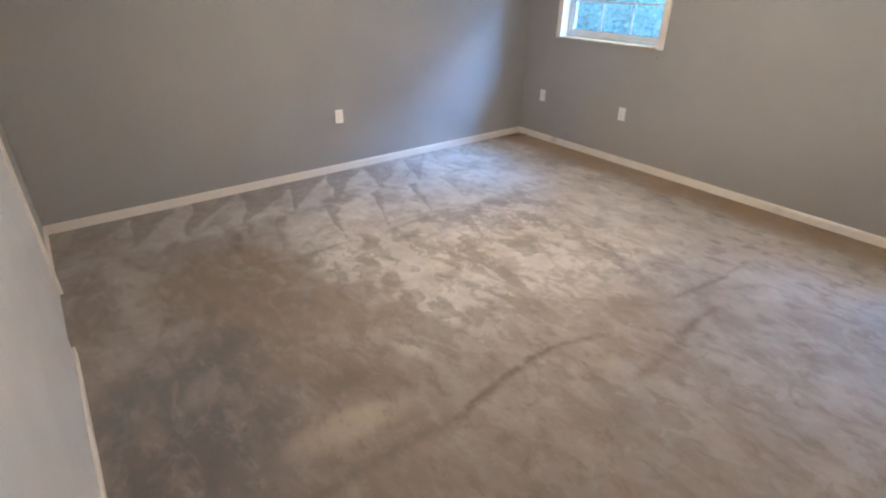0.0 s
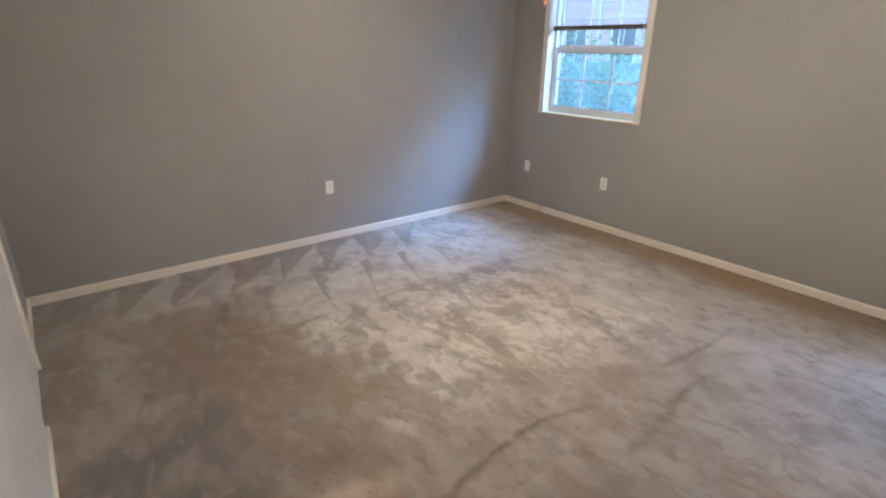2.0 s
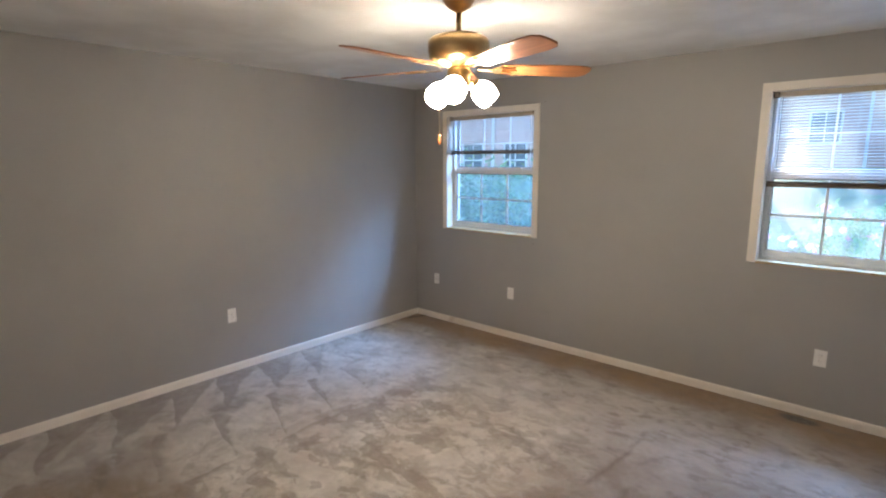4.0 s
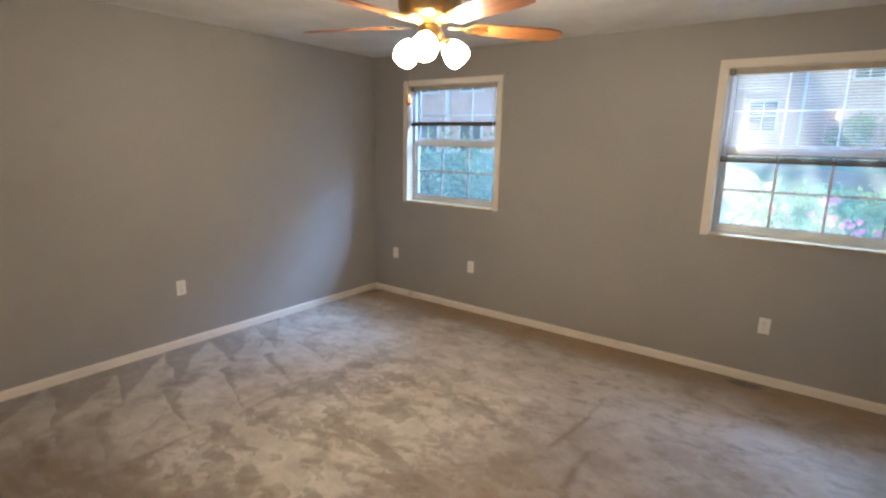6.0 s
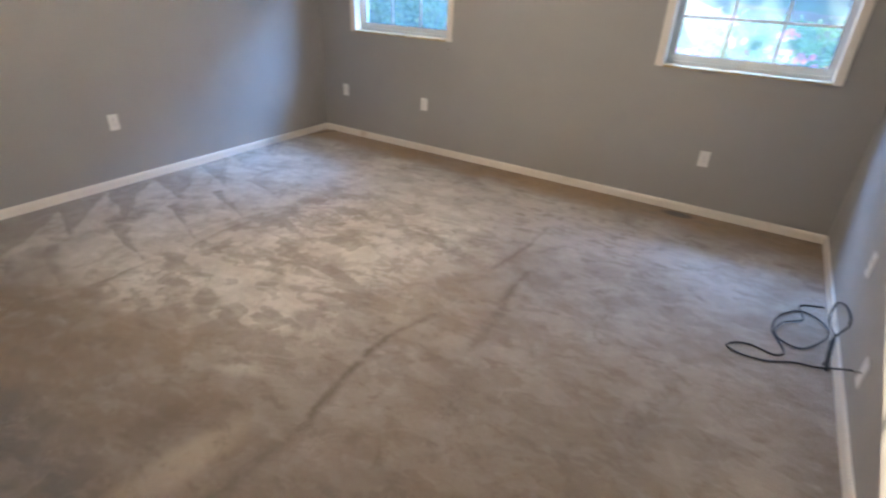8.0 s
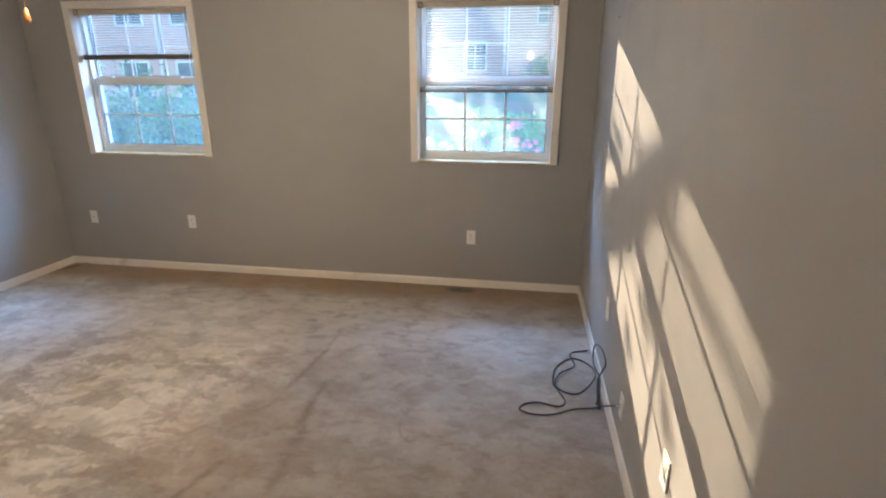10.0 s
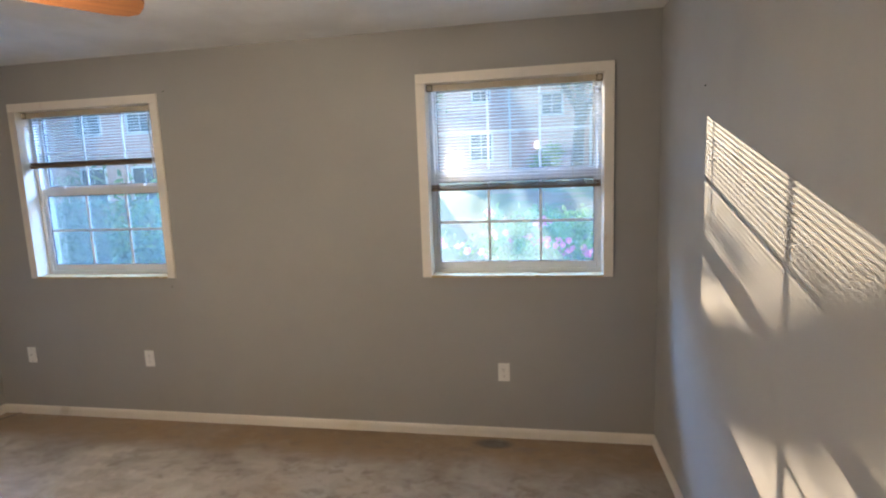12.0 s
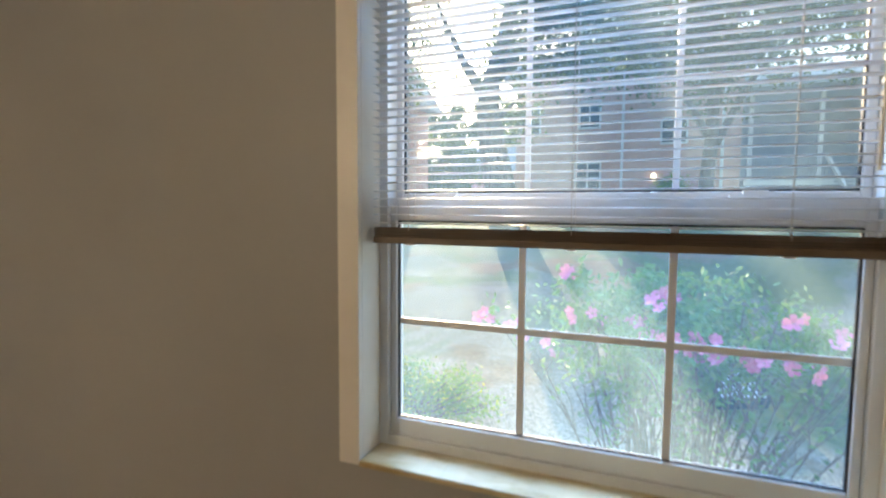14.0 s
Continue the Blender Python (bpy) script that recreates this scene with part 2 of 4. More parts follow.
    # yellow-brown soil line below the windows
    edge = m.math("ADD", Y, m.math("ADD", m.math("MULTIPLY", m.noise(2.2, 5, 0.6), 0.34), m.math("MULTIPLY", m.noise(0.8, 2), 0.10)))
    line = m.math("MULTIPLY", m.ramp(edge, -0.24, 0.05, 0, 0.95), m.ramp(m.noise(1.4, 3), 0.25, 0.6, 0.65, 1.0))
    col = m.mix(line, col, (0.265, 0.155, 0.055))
    col = m.mix(m.math("MULTIPLY", blob(3.64, -0.09, 0.12, 0.055, 0, 0.2), 0.95), col, (0.04, 0.027, 0.015))
    # crushed dark lines where furniture was dragged
    for ax, ay, bx, by, width, amount in (
            (2.87, -2.24, 2.775, -2.53, 0.011, 0.6), (2.775, -2.53, 2.80, -2.82, 0.013, 0.85), (2.80, -2.82, 2.85, -3.12, 0.013, 0.75),
            (2.85, -3.12, 2.84, -3.80, 0.020, 0.5), (3.08, -1.56, 3.07, -1.76, 0.013, 0.6), (3.07, -1.76, 3.12, -2.06, 0.016, 0.8),
            (3.12, -2.06, 3.15, -2.38, 0.018, 0.45), (2.93, -0.93, 2.945, -1.22, 0.010, 0.4), (2.945, -1.22, 2.885, -1.66, 0.012, 0.65)):
        ln, ang = math.hypot(bx - ax, by - ay), math.degrees(math.atan2(by - ay, bx - ax))
        moved = m.mapped((0, 0, 0), (0, 0, -ang), (1, 1, 1), m.mapped((-(ax + bx) / 2, -(ay + by) / 2, 0)))
        s2 = m.n.new("ShaderNodeSeparateXYZ")
        m.link(moved, s2.inputs[0])
        wig = m.math("MULTIPLY", m.math("SUBTRACT", m.noise(6.5, 5, 0.6), 0.5), 0.09)
        across = m.ramp(m.math("ABSOLUTE", m.math("ADD", s2.outputs[1], wig)), -width * 0.4, width * 3.0, 1, 0)
        run = m.ramp(m.math("ABSOLUTE", s2.outputs[0]), ln / 2 - 0.02, ln / 2 + 0.05, 1, 0)
        keep = m.ramp(m.noise(13, 4, 0.65), 0.34, 0.56, 0.50, 1.15)
        f = m.math("MULTIPLY", m.math("MULTIPLY", across, run), m.math("MULTIPLY", keep, amount))
        col = m.mix(f, col, (0.13, 0.098, 0.07))
    specks = m.ramp(m.noise(6.5, 5, 0.6, 0.9, m.mapped((5, 2, 0))), 0.60, 0.72)
    col = m.mix(m.math("MULTIPLY", specks, 0.5), col, (0.16, 0.12, 0.085))
    fleck = m.noise(1, 6, 0.68, 0.12, m.mapped((2.3, 7.7, 0), (0, 0, -38), (6.0, 9.5, 1)))
    open_area = m.ramp(middle, 0.2, 0.8, 1.0, 0.25)
    col = m.mix(m.math("MULTIPLY", m.ramp(fleck, 0.52, 0.65, 0, 0.55), open_area), col, (0.17, 0.132, 0.10))
    col = m.mix(m.math("MULTIPLY", m.ramp(fleck, 0.46, 0.34, 0, 0.16), open_area), col, (0.50, 0.45, 0.40))
    tuft = m.noise(420, 3, 0.7)
    col = m.mix(m.ramp(tuft, 0.3, 0.7, 0.0, 0.24), col, (0.19, 0.155, 0.12))
    height = m.math("ADD", m.math("MULTIPLY", tuft, 0.8), m.math("ADD", m.noise(70, 4), m.math("MULTIPLY", pile_fac, 0.9)))
    m.bump(height, 0.55, 0.006)
    return m.set(Base_Color=col, Roughness=0.95, Specular_IOR_Level=0.15, Sheen_Weight=0.25, Sheen_Roughness=0.6)


def wood_material():
    m = Mat("honey_oak_blade")
    co = m.mapped((0, 0, 0), (0, 0, 0), (3, 45, 45))
    g = m.noise(1.0, 5, 0.6, 0.8, co)
    col = m.mix(m.ramp(g, 0.3, 0.7), (0.42, 0.18, 0.06), (0.25, 0.085, 0.025))
    m.bump(g, 0.1, 0.001)
    return m.set(Base_Color=col, Roughness=0.35)


def glass_material(film):
    """window glass with a film of dirt: film is its density"""
    m = Mat("dusty_window_glass")
    clear = m.n.new("ShaderNodeBsdfTransparent")
    clear.inputs[0].default_value = (0.93, 0.96, 0.97, 1)
    gloss = m.n.new("ShaderNodeBsdfGlossy")
    gloss.inputs["Roughness"].default_value = 0.02
    fres = m.n.new("ShaderNodeFresnel")
    fres.inputs[0].default_value = 1.45
    a = m.n.new("ShaderNodeMixShader")
    m.link(m.math("MULTIPLY", fres.outputs[0], 0.7), a.inputs[0])
    m.link(clear.outputs[0], a.inputs[1])
    m.link(gloss.outputs[0], a.inputs[2])
    dust = m.n.new("ShaderNodeBsdfTranslucent")
    dust.inputs[0].default_value = (0.58, 0.80, 0.87, 1)
    streak = m.noise(1.0, 4, 0.6, 0.3, m.mapped((0, 0, 0), (0, 0, 0), (5, 5, 2.2)))
    b = m.n.new("ShaderNodeMixShader")
    m.link(m.math("MULTIPLY", m.ramp(streak, 0.25, 0.75, 0.7, 1.25), film), b.inputs[0])
    m.link(a.outputs[0], b.inputs[1])
    m.link(dust.outputs[0], b.inputs[2])
    m.link(b.outputs[0], m.n["Material Output"].inputs["Surface"])
    return m.m


def glow_material(name, strength):
    m = Mat(name)
    return m.set(Base_Color=(0.9, 0.88, 0.84), Roughness=0.4, Emission_Color=(1.0, 0.82, 0.60), Emission_Strength=strength)


def brick_material():
    m = Mat("far_brick")
    k = m.n.new("ShaderNodeTexBrick")
    m.link(m.mapped((0, 0, 0), (90, 0, 0)), k.inputs["Vector"])
    k.inputs["Scale"].default_value = 1.0
    for nm, v in (("Brick Width", 0.21), ("Row Height", 0.075), ("Mortar Size", 0.006)):
        k.inputs[nm].default_value = v
    k.inputs["Color1"].default_value = (0.74, 0.44, 0.365, 1)
    k.inputs["Color2"].default_value = (0.60, 0.335, 0.275, 1)
    k.inputs["Mortar"].default_value = (0.58, 0.54, 0.50, 1)
    col = m.mix(m.ramp(m.noise(0.7, 4), 0.35, 0.7, 0, 0.5), k.outputs["Color"], (0.66, 0.50, 0.44))
    m.bump(k.outputs["Fac"], 0.4, -0.01)
    return m.set(Base_Color=col, Roughness=0.9)


def ground_material():
    m = Mat("yard_ground")
    grit = m.noise(38, 4, 0.7)
    stone = m.mix(m.ramp(grit, 0.35, 0.65), (0.19, 0.165, 0.14), (0.50, 0.45, 0.39))
    turf = m.mix(m.ramp(m.noise(14, 5, 0.7), 0.35, 0.65), (0.08, 0.12, 0.03), (0.20, 0.24, 0.07))
    litter = m.mix(m.ramp(m.noise(26, 4, 0.7), 0.4, 0.6), (0.20, 0.11, 0.055), (0.34, 0.23, 0.13))
    a = m.ramp(m.noise(0.35, 4, 0.6, 0.5), 0.42, 0.58)
    b = m.ramp(m.noise(0.5, 4, 0.6, 0.5, m.mapped((7, 3, 0))), 0.52, 0.62)
    col = m.mix(b, m.mix(a, stone, turf), litter)
    sep = m.n.new("ShaderNodeSeparateXYZ")
    m.link(m.co, sep.inputs[0])
    far = m.ramp(m.math("ADD", sep.outputs[1], m.math("MULTIPLY", m.noise(0.4, 3), 6)), 10, 14)
    col = m.mix(far, col, m.mix(b, turf, litter))
    m.bump(grit, 0.6, 0.02)
    return m.set(Base_Color=col, Roughness=0.95)


def bark_material():
    m = Mat("grey_bark")
    g = m.noise(1, 5, 0.7, 0.6, m.mapped((0, 0, 0), (0, 0, 0), (14, 14, 3)))
    m.bump(g, 0.9, 0.03)
    return m.set(Base_Color=m.mix(m.ramp(g, 0.35, 0.65), (0.075, 0.055, 0.042), (0.19, 0.15, 0.12)), Roughness=0.95)


def ceiling_material():
    m = Mat("flat_white_ceiling")
    blot = m.noise(3.0, 4)
    m.bump(m.math("ADD", m.noise(90, 3), m.noise(26, 3)), 0.35, 0.003)
    return m.set(Base_Color=m.mix(m.ramp(blot, 0.35, 0.65), (0.70, 0.68, 0.65), (0.78, 0.765, 0.74)), Roughness=0.85)


def trim_material():
    m = Mat("warm_white_trim")
    rub = m.ramp(m.noise(3.1, 5, 0.62, 0.4), 0.60, 0.74, 0, 0.55)
    grime = m.ramp(m.noise(14, 4), 0.45, 0.75, 0, 0.16)
    col = m.mix(grime, (0.755, 0.695, 0.615), (0.60, 0.52, 0.42))
    m.bump(m.math("ADD", m.noise(120, 2), m.noise(22, 3)), 0.12, 0.001)
    return m.set(Base_Color=m.mix(rub, col, (0.52, 0.42, 0.31)), Roughness=m.ramp(m.noise(9, 3), 0.3, 0.7, 0.32, 0.45))


def sill_material():
    m = Mat("yellowed_sill_paint")
    d = m.ramp(m.noise(7, 5, 0.65, 0.6, m.mapped((0, 0, 0), (0, 0, 0), (1, 3, 1))), 0.46, 0.66)
    col = m.mix(d, (0.60, 0.49, 0.30), (0.44, 0.32, 0.15))
    cracks = m.ramp(m.noise(1, 3, 0.5, 1.0, m.mapped((0, 0, 0), (0, 0, 0), (16, 1.2, 1))), 0.495, 0.51)
    m.bump(m.noise(60, 3), 0.2, 0.001)
    return m.set(Base_Color=m.mix(m.math("MULTIPLY", cracks, 0.08), col, (0.3, 0.2, 0.1)), Roughness=0.4)


WALL = wall_material()
CARPET = carpet_material()
TRIM = trim_material()
DOOR = paint("gloss_white_door", (0.74, 0.74, 0.75), 0.18, 0.03, 3.0, 40, 0.12)
VINYL = paint("white_vinyl", (0.72, 0.73, 0.74), 0.35, 0.05, 5.0, 90, 0.05)
SILL = sill_material()
CEIL = ceiling_material()
GLASS_UP = glass_material(0.034)
GLASS_LOW = (glass_material(0.062), glass_material(0.060))
GASKET = paint("black_rubber_gasket", (0.03, 0.035, 0.045), 0.6)
SLAT = paint("white_slat_enamel", (0.72, 0.73, 0.74), 0.4, 0.04, 8, 60, 0.03)
# white slats seen against daylight: backlit brown and shaded gaps put into the colour
STACK = paint("backlit_slat_stack", (0.155, 0.108, 0.07), 0.5, 0.15, 9, 60, 0.05)
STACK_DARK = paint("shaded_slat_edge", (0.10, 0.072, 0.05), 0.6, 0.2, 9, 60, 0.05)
RAIL = paint("aged_cream_steel", (0.47, 0.40, 0.30), 0.4, 0.12, 8, 60, 0.04)
CORD = paint("cotton_cord", (0.6, 0.57, 0.52), 0.8)
PLATE = paint("white_plate_plastic", (0.80, 0.78, 0.74), 0.3, 0.03, 20, 90, 0.03)
DARK = paint("dark_slot", (0.02, 0.018, 0.016), 0.6)
STEEL = paint("zinc_screw", (0.55, 0.53, 0.5), 0.35, 0.05, 30, 60, 0.03, 1.0)
BRASS = paint("antique_brass", (0.46, 0.33, 0.16), 0.28, 0.12, 14, 60, 0.05, 1.0)
WOOD = wood_material()
GLOW = glow_material("lit_frosted_glass", BULB)
PORCH_GLOW = glow_material("lit_porch_glass", 1.0)
CABLE = paint("black_cable_jacket", (0.022, 0.02, 0.02), 0.45)
BRICK = brick_material()
SIDING = paint("grey_lap_siding", (0.42, 0.43, 0.46), 0.8, 0.1, 1.0, 30, 0.1)
ROOF = paint("pale_metal_roof", (0.42, 0.47, 0.53), 0.5, 0.1, 0.8, 12, 0.2)
WHITE_OUT = paint("outdoor_white_paint", (0.75, 0.75, 0.76), 0.5, 0.06, 2, 40, 0.05)
PANE_OUT = paint("dark_far_pane", (0.05, 0.065, 0.085), 0.12, 0.2, 1.5, 5, 0.02)
GROUND_M = ground_material()
BARK = bark_material()
STEM = paint("grey_brown_twig", (0.17, 0.135, 0.10), 0.9, 0.3, 20, 90, 0.3)
LEAF_AZ = leaf_mat("azalea_leaf", (0.075, 0.18, 0.045), (0.15, 0.29, 0.075), (0.34, 0.40, 0.14))
LEAF_HEDGE = leaf_mat("laurel_leaf", (0.04, 0.10, 0.04), (0.09, 0.18, 0.06), (0.28, 0.33, 0.09))
LEAF_TREE = leaf_mat("oak_leaf", (0.035, 0.06, 0.02), (0.07, 0.105, 0.03), (0.16, 0.18, 0.06))
LEAF_YELLOW = leaf_mat("yellow_weed_leaf", (0.10, 0.24, 0.03), (0.20, 0.36, 0.05), (0.80, 0.66, 0.05))
PETAL = leaf_mat("pink_petal", (0.75, 0.16, 0.38), (0.85, 0.24, 0.48), (0.90, 0.40, 0.60), 0.3)


# ---- mesh helpers ----
def mesh_of(name, bm, material, smooth=False):
    me = bpy.data.meshes.new(name)
    bm.normal_update()
    bm.to_mesh(me)
    bm.free()
    me.materials.append(material)
    if smooth:
        me.polygons.foreach_set("use_smooth", [True] * len(me.polygons))
    return me


def part(name, bm, material, parent=None, label="", smooth=False, at=None):
    ob = new(name, bm if isinstance(bm, bpy.types.Mesh) else mesh_of(name, bm, material, smooth))
    if parent is not None:
        ob.parent = parent
    if at is not None:
        ob.matrix_basis = at
    return tagged(ob, label)


def thing(name, label, category, at=None, group="", kind=""):
    ob = new(name)
    ob.empty_display_size = 0.1
    if at is not None:
        ob.matrix_basis = at
    return tagged(ob, label, category, group, kind)


def add_box(bm, lo, hi, m=None):
    vs = [bm.verts.new((x, y, z)) for x in (lo[0], hi[0]) for y in (lo[1], hi[1]) for z in (lo[2], hi[2])]
    for q in ((0, 1, 3, 2), (4, 6, 7, 5), (0, 4, 5, 1), (2, 3, 7, 6), (0, 2, 6, 4), (1, 5, 7, 3)):
        bm.faces.new([vs[i] for i in q])
    if m is not None:
        bmesh.ops.transform(bm, matrix=m, verts=vs)
    return vs


def box(lo, hi, bevel=0.0, segments=2):
    bm = bmesh.new()
    add_box(bm, lo, hi)
    bmesh.ops.recalc_face_normals(bm, faces=bm.faces)
    if bevel:
        bmesh.ops.bevel(bm, geom=bm.edges[:], offset=bevel, segments=segments, affect="EDGES", profile=0.6)
    return bm


def boxes(*pairs):
    bm = bmesh.new()
    for lo, hi in pairs:
        add_box(bm, lo, hi)
    bmesh.ops.recalc_face_normals(bm, faces=bm.faces)
    return bm


def lathe(profile, steps=24, bm=None, m=None):
    """a turned body from (radius, height) pairs"""
    bm = bm or bmesh.new()
    rings, made = [], []
    for r, z in profile:
        ring = [bm.verts.new((r * math.cos(2 * math.pi * i / steps), r * math.sin(2 * math.pi * i / steps), z)) for i in range(steps)]
        rings.append(ring)
        made += ring
    for a, b in zip(rings, rings[1:]):
        for i in range(steps):
            bm.faces.new((a[i], a[(i + 1) % steps], b[(i + 1) % steps], b[i]))
    for ring in (rings[0], rings[-1]):
        if (ring[0].co.xy).length > 1e-4:
            bm.faces.new(ring)
    if m is not None:
        bmesh.ops.transform(bm, matrix=m, verts=made)
    bmesh.ops.recalc_face_normals(bm, faces=bm.faces)
    return bm


def tube(points, radii, steps=8, bm=None):
    """a tapered tube through points"""
    bm = bm or bmesh.new()
    pts = [Vector(p) for p in points]
    up, rings = Vector((0.31, 0.17, 0.93)), []
    for i, p in enumerate(pts):
        d = (pts[min(i + 1, len(pts) - 1)] - pts[max(i - 1, 0)]).normalized()
        u = d.cross(up)
        u = (u if u.length > 1e-3 else d.cross(Vector((1, 0, 0)))).normalized()
        v = d.cross(u)
        r = radii[i] if isinstance(radii, (list, tuple)) else radii
        rings.append([bm.verts.new(p + r * (math.cos(a) * u + math.sin(a) * v)) for a in (2 * math.pi * k / steps for k in range(steps))])
    for a, b in zip(rings, rings[1:]):
        for i in range(steps):
            bm.faces.new((a[i], a[(i + 1) % steps], b[(i + 1) % steps], b[i]))
    bm.faces.new(rings[0][::-1])
    bm.faces.new(rings[-1])
    return bm


def smooth_path(points, per=8):
    """Catmull-Rom through points"""
    p = [Vector(q) for q in points]
    p = [2 * p[0] - p[1], *p, 2 * p[-1] - p[-2]]
    out = []
    for a, b, c, d in zip(p, p[1:], p[2:], p[3:]):
        for i in range(per):
            t = i / per
            out.append(0.5 * (2 * b + (c - a) * t + (2 * a - 5 * b + 4 * c - d) * t * t + (3 * b - a - 3 * c + d) * t ** 3))
    return out + [p[-2]]


def leaves(name, centres, size, material, parent, rng, label="", spread=0.5):
    """one mesh of many small folded leaves round the given centres"""
    n = len(centres)
    c = np.asarray(centres, float)
    d = rng.normal(size=(n, 3))
    d /= np.linalg.norm(d, axis=1)[:, None]
    e = np.cross(d, rng.normal(size=(n, 3)))
    e /= np.linalg.norm(e, axis=1)[:, None]
    f = np.cross(d, e)
    s = size * rng.uniform(0.6, 1.35, (n, 1))
    verts = np.stack([c - d * s, c + e * s * spread + f * s * 0.12, c + d * s, c - e * s * spread + f * s * 0.12], 1).reshape(-1, 3)
    faces = [(4 * i, 4 * i + 1, 4 * i + 2, 4 * i + 3) for i in range(n)]
    me = bpy.data.meshes.new(name)
    me.from_pydata(verts.tolist(), [], faces)
    me.materials.append(material)
    ob = new(name, me)
    ob.parent = parent
    return tagged(ob, label, kind="stuff")


# ---- the room's shell ----
def structure(name, bm, material, label, category):
    return tagged(new(name, mesh_of(name, bm, material)), label, category, kind="structure")


T = 0.2
wx = [-T]
pieces = []
for a, b, _ in WINDOWS:
    pieces.append(((wx[-1], 0, 0), (a - 0.012, T, ROOM_H)))
    pieces.append(((a - 0.012, 0, 0), (b + 0.012, T, WIN_Z0 - 0.015)))
    pieces.append(((a - 0.012, 0, WIN_Z1 + 0.012), (b + 0.012, T, ROOM_H)))
    wx.append(b + 0.012)
pieces.append(((wx[-1], 0, 0), (ROOM_X + T, T, ROOM_H)))
structure("wall_north", boxes(*pieces), WALL, "greige painted wall with two windows", "wall")
structure("wall_west", box((-T, ROOM_Y - 0.9, 0), (0, 0, ROOM_H)), WALL, "greige painted plain wall lit blue near its corner", "wall")
structure("wall_east", box((ROOM_X, ROOM_Y - 1.6, 0), (ROOM_X + T, 0, ROOM_H)), WALL, "greige painted wall with sunlight through slats", "wall")
BACK = ROOM_Y - 0.12
structure("wall_south", boxes(
    ((0, BACK, 0), (CLOSET[0] - 0.02, ROOM_Y, ROOM_H)), ((CLOSET[0] - 0.02, BACK, 2.05), (CLOSET[1], ROOM_Y, ROOM_H)),
    ((CLOSET[1], BACK, 0), (ENTRY[0], ROOM_Y, ROOM_H)), ((ENTRY[0], BACK, 2.05), (ENTRY[1], ROOM_Y, ROOM_H)),
    ((ENTRY[1], BACK, 0), (ROOM_X, ROOM_Y, ROOM_H))), WALL, "greige painted wall with a closet and an entry opening", "wall")
structure("closet_wall", boxes(((0, ROOM_Y - 0.9, 0), (2.6, ROOM_Y - 0.8, ROOM_H)), ((2.5, ROOM_Y - 0.8, 0), (2.6, BACK, ROOM_H))), WALL, "plain painted wall of a closet", "wall")
structure("hall_wall", boxes(((2.6, ROOM_Y - 1.6, 0), (ROOM_X, ROOM_Y - 1.5, ROOM_H)), ((2.6, ROOM_Y - 1.5, 0), (2.7, BACK, ROOM_H))), WALL, "plain painted wall of a hall", "wall")
structure("floor", box((-T, ROOM_Y - 1.6, -0.12), (ROOM_X + T, T, -0.012)), TRIM, "bare floor slab below the carpet", "floor")
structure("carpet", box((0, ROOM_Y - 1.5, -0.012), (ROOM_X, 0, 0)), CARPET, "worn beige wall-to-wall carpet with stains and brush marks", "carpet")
structure("ceiling", box((-T, ROOM_Y - 1.6, ROOM_H), (ROOM_X + T, T, ROOM_H + 0.15)), CEIL, "flat white painted ceiling", "ceiling")


def baseboard(name, a, b, inward):
    """a moulded skirting from a to b with its face towards inward"""
    a, b, n = Vector((*a, 0)), Vector((*b, 0)), Vector((*inward, 0))
    prof = ((0, 0), (0.013, 0), (0.013, 0.043), (0.0115, 0.050), (0.010, 0.056), (0.006, 0.063), (0, 0.063))
    bm = bmesh.new()
    rings = [[bm.verts.new(p + n * d + Vector((0, 0, z))) for d, z in prof] for p in (a, b)]
    k = len(prof)
    for i in range(k):
        bm.faces.new((rings[0][i], rings[0][(i + 1) % k], rings[1][(i + 1) % k], rings[1][i]))
    bm.faces.new(rings[0][::-1])
    bm.faces.new(rings[1])
    bmesh.ops.recalc_face_normals(bm, faces=bm.faces)
    return structure(name, bm, TRIM, "cream-white moulded baseboard", "baseboard")


baseboard("baseboard_north", (0.0, 0), (ROOM_X, 0), (0, -1))
baseboard("baseboard_west", (0, -0.013), (0, ROOM_Y), (1, 0))
baseboard("baseboard_east", (ROOM_X, -0.013), (ROOM_X, ROOM_Y), (-1, 0))
baseboard("baseboard_closet", (0.013, ROOM_Y), (CLOSET[0] - 0.075, ROOM_Y), (0, 1))


def trim_set(name, x0, x1, z1, sides):
    t = thing(name, "white painted door casing with a stepped profile", "door casing", kind="structure")
    w = 0.06
    for side in sides:
        x = x0 - w if side < 0 else x1
        o = 0 if side < 0 else 0.035
        part("casing_board", boxes(((x, ROOM_Y, 0), (x + w, ROOM_Y + 0.020, z1)), ((x + 0.036 - o, ROOM_Y + 0.020, 0), (x + 0.06 - o, ROOM_Y + 0.032, z1))), TRIM, t)
        xj = x0 - 0.018 if side < 0 else x1
        part("jamb", boxes(((xj, BACK, 0), (xj + 0.018, ROOM_Y - 0.001, z1)), ((x0 if side < 0 else x1 - 0.011, BACK + 0.035, 0), ((x0 + 0.011) if side < 0 else x1, BACK + 0.07, z1))), TRIM, t)
    part("head_board", box((x0 - (w if -1 in sides else 0), ROOM_Y, z1 + 0.001), (x1 + (w if 1 in sides else 0), ROOM_Y + 0.026, z1 + w), 0.003), TRIM, t)
    return t


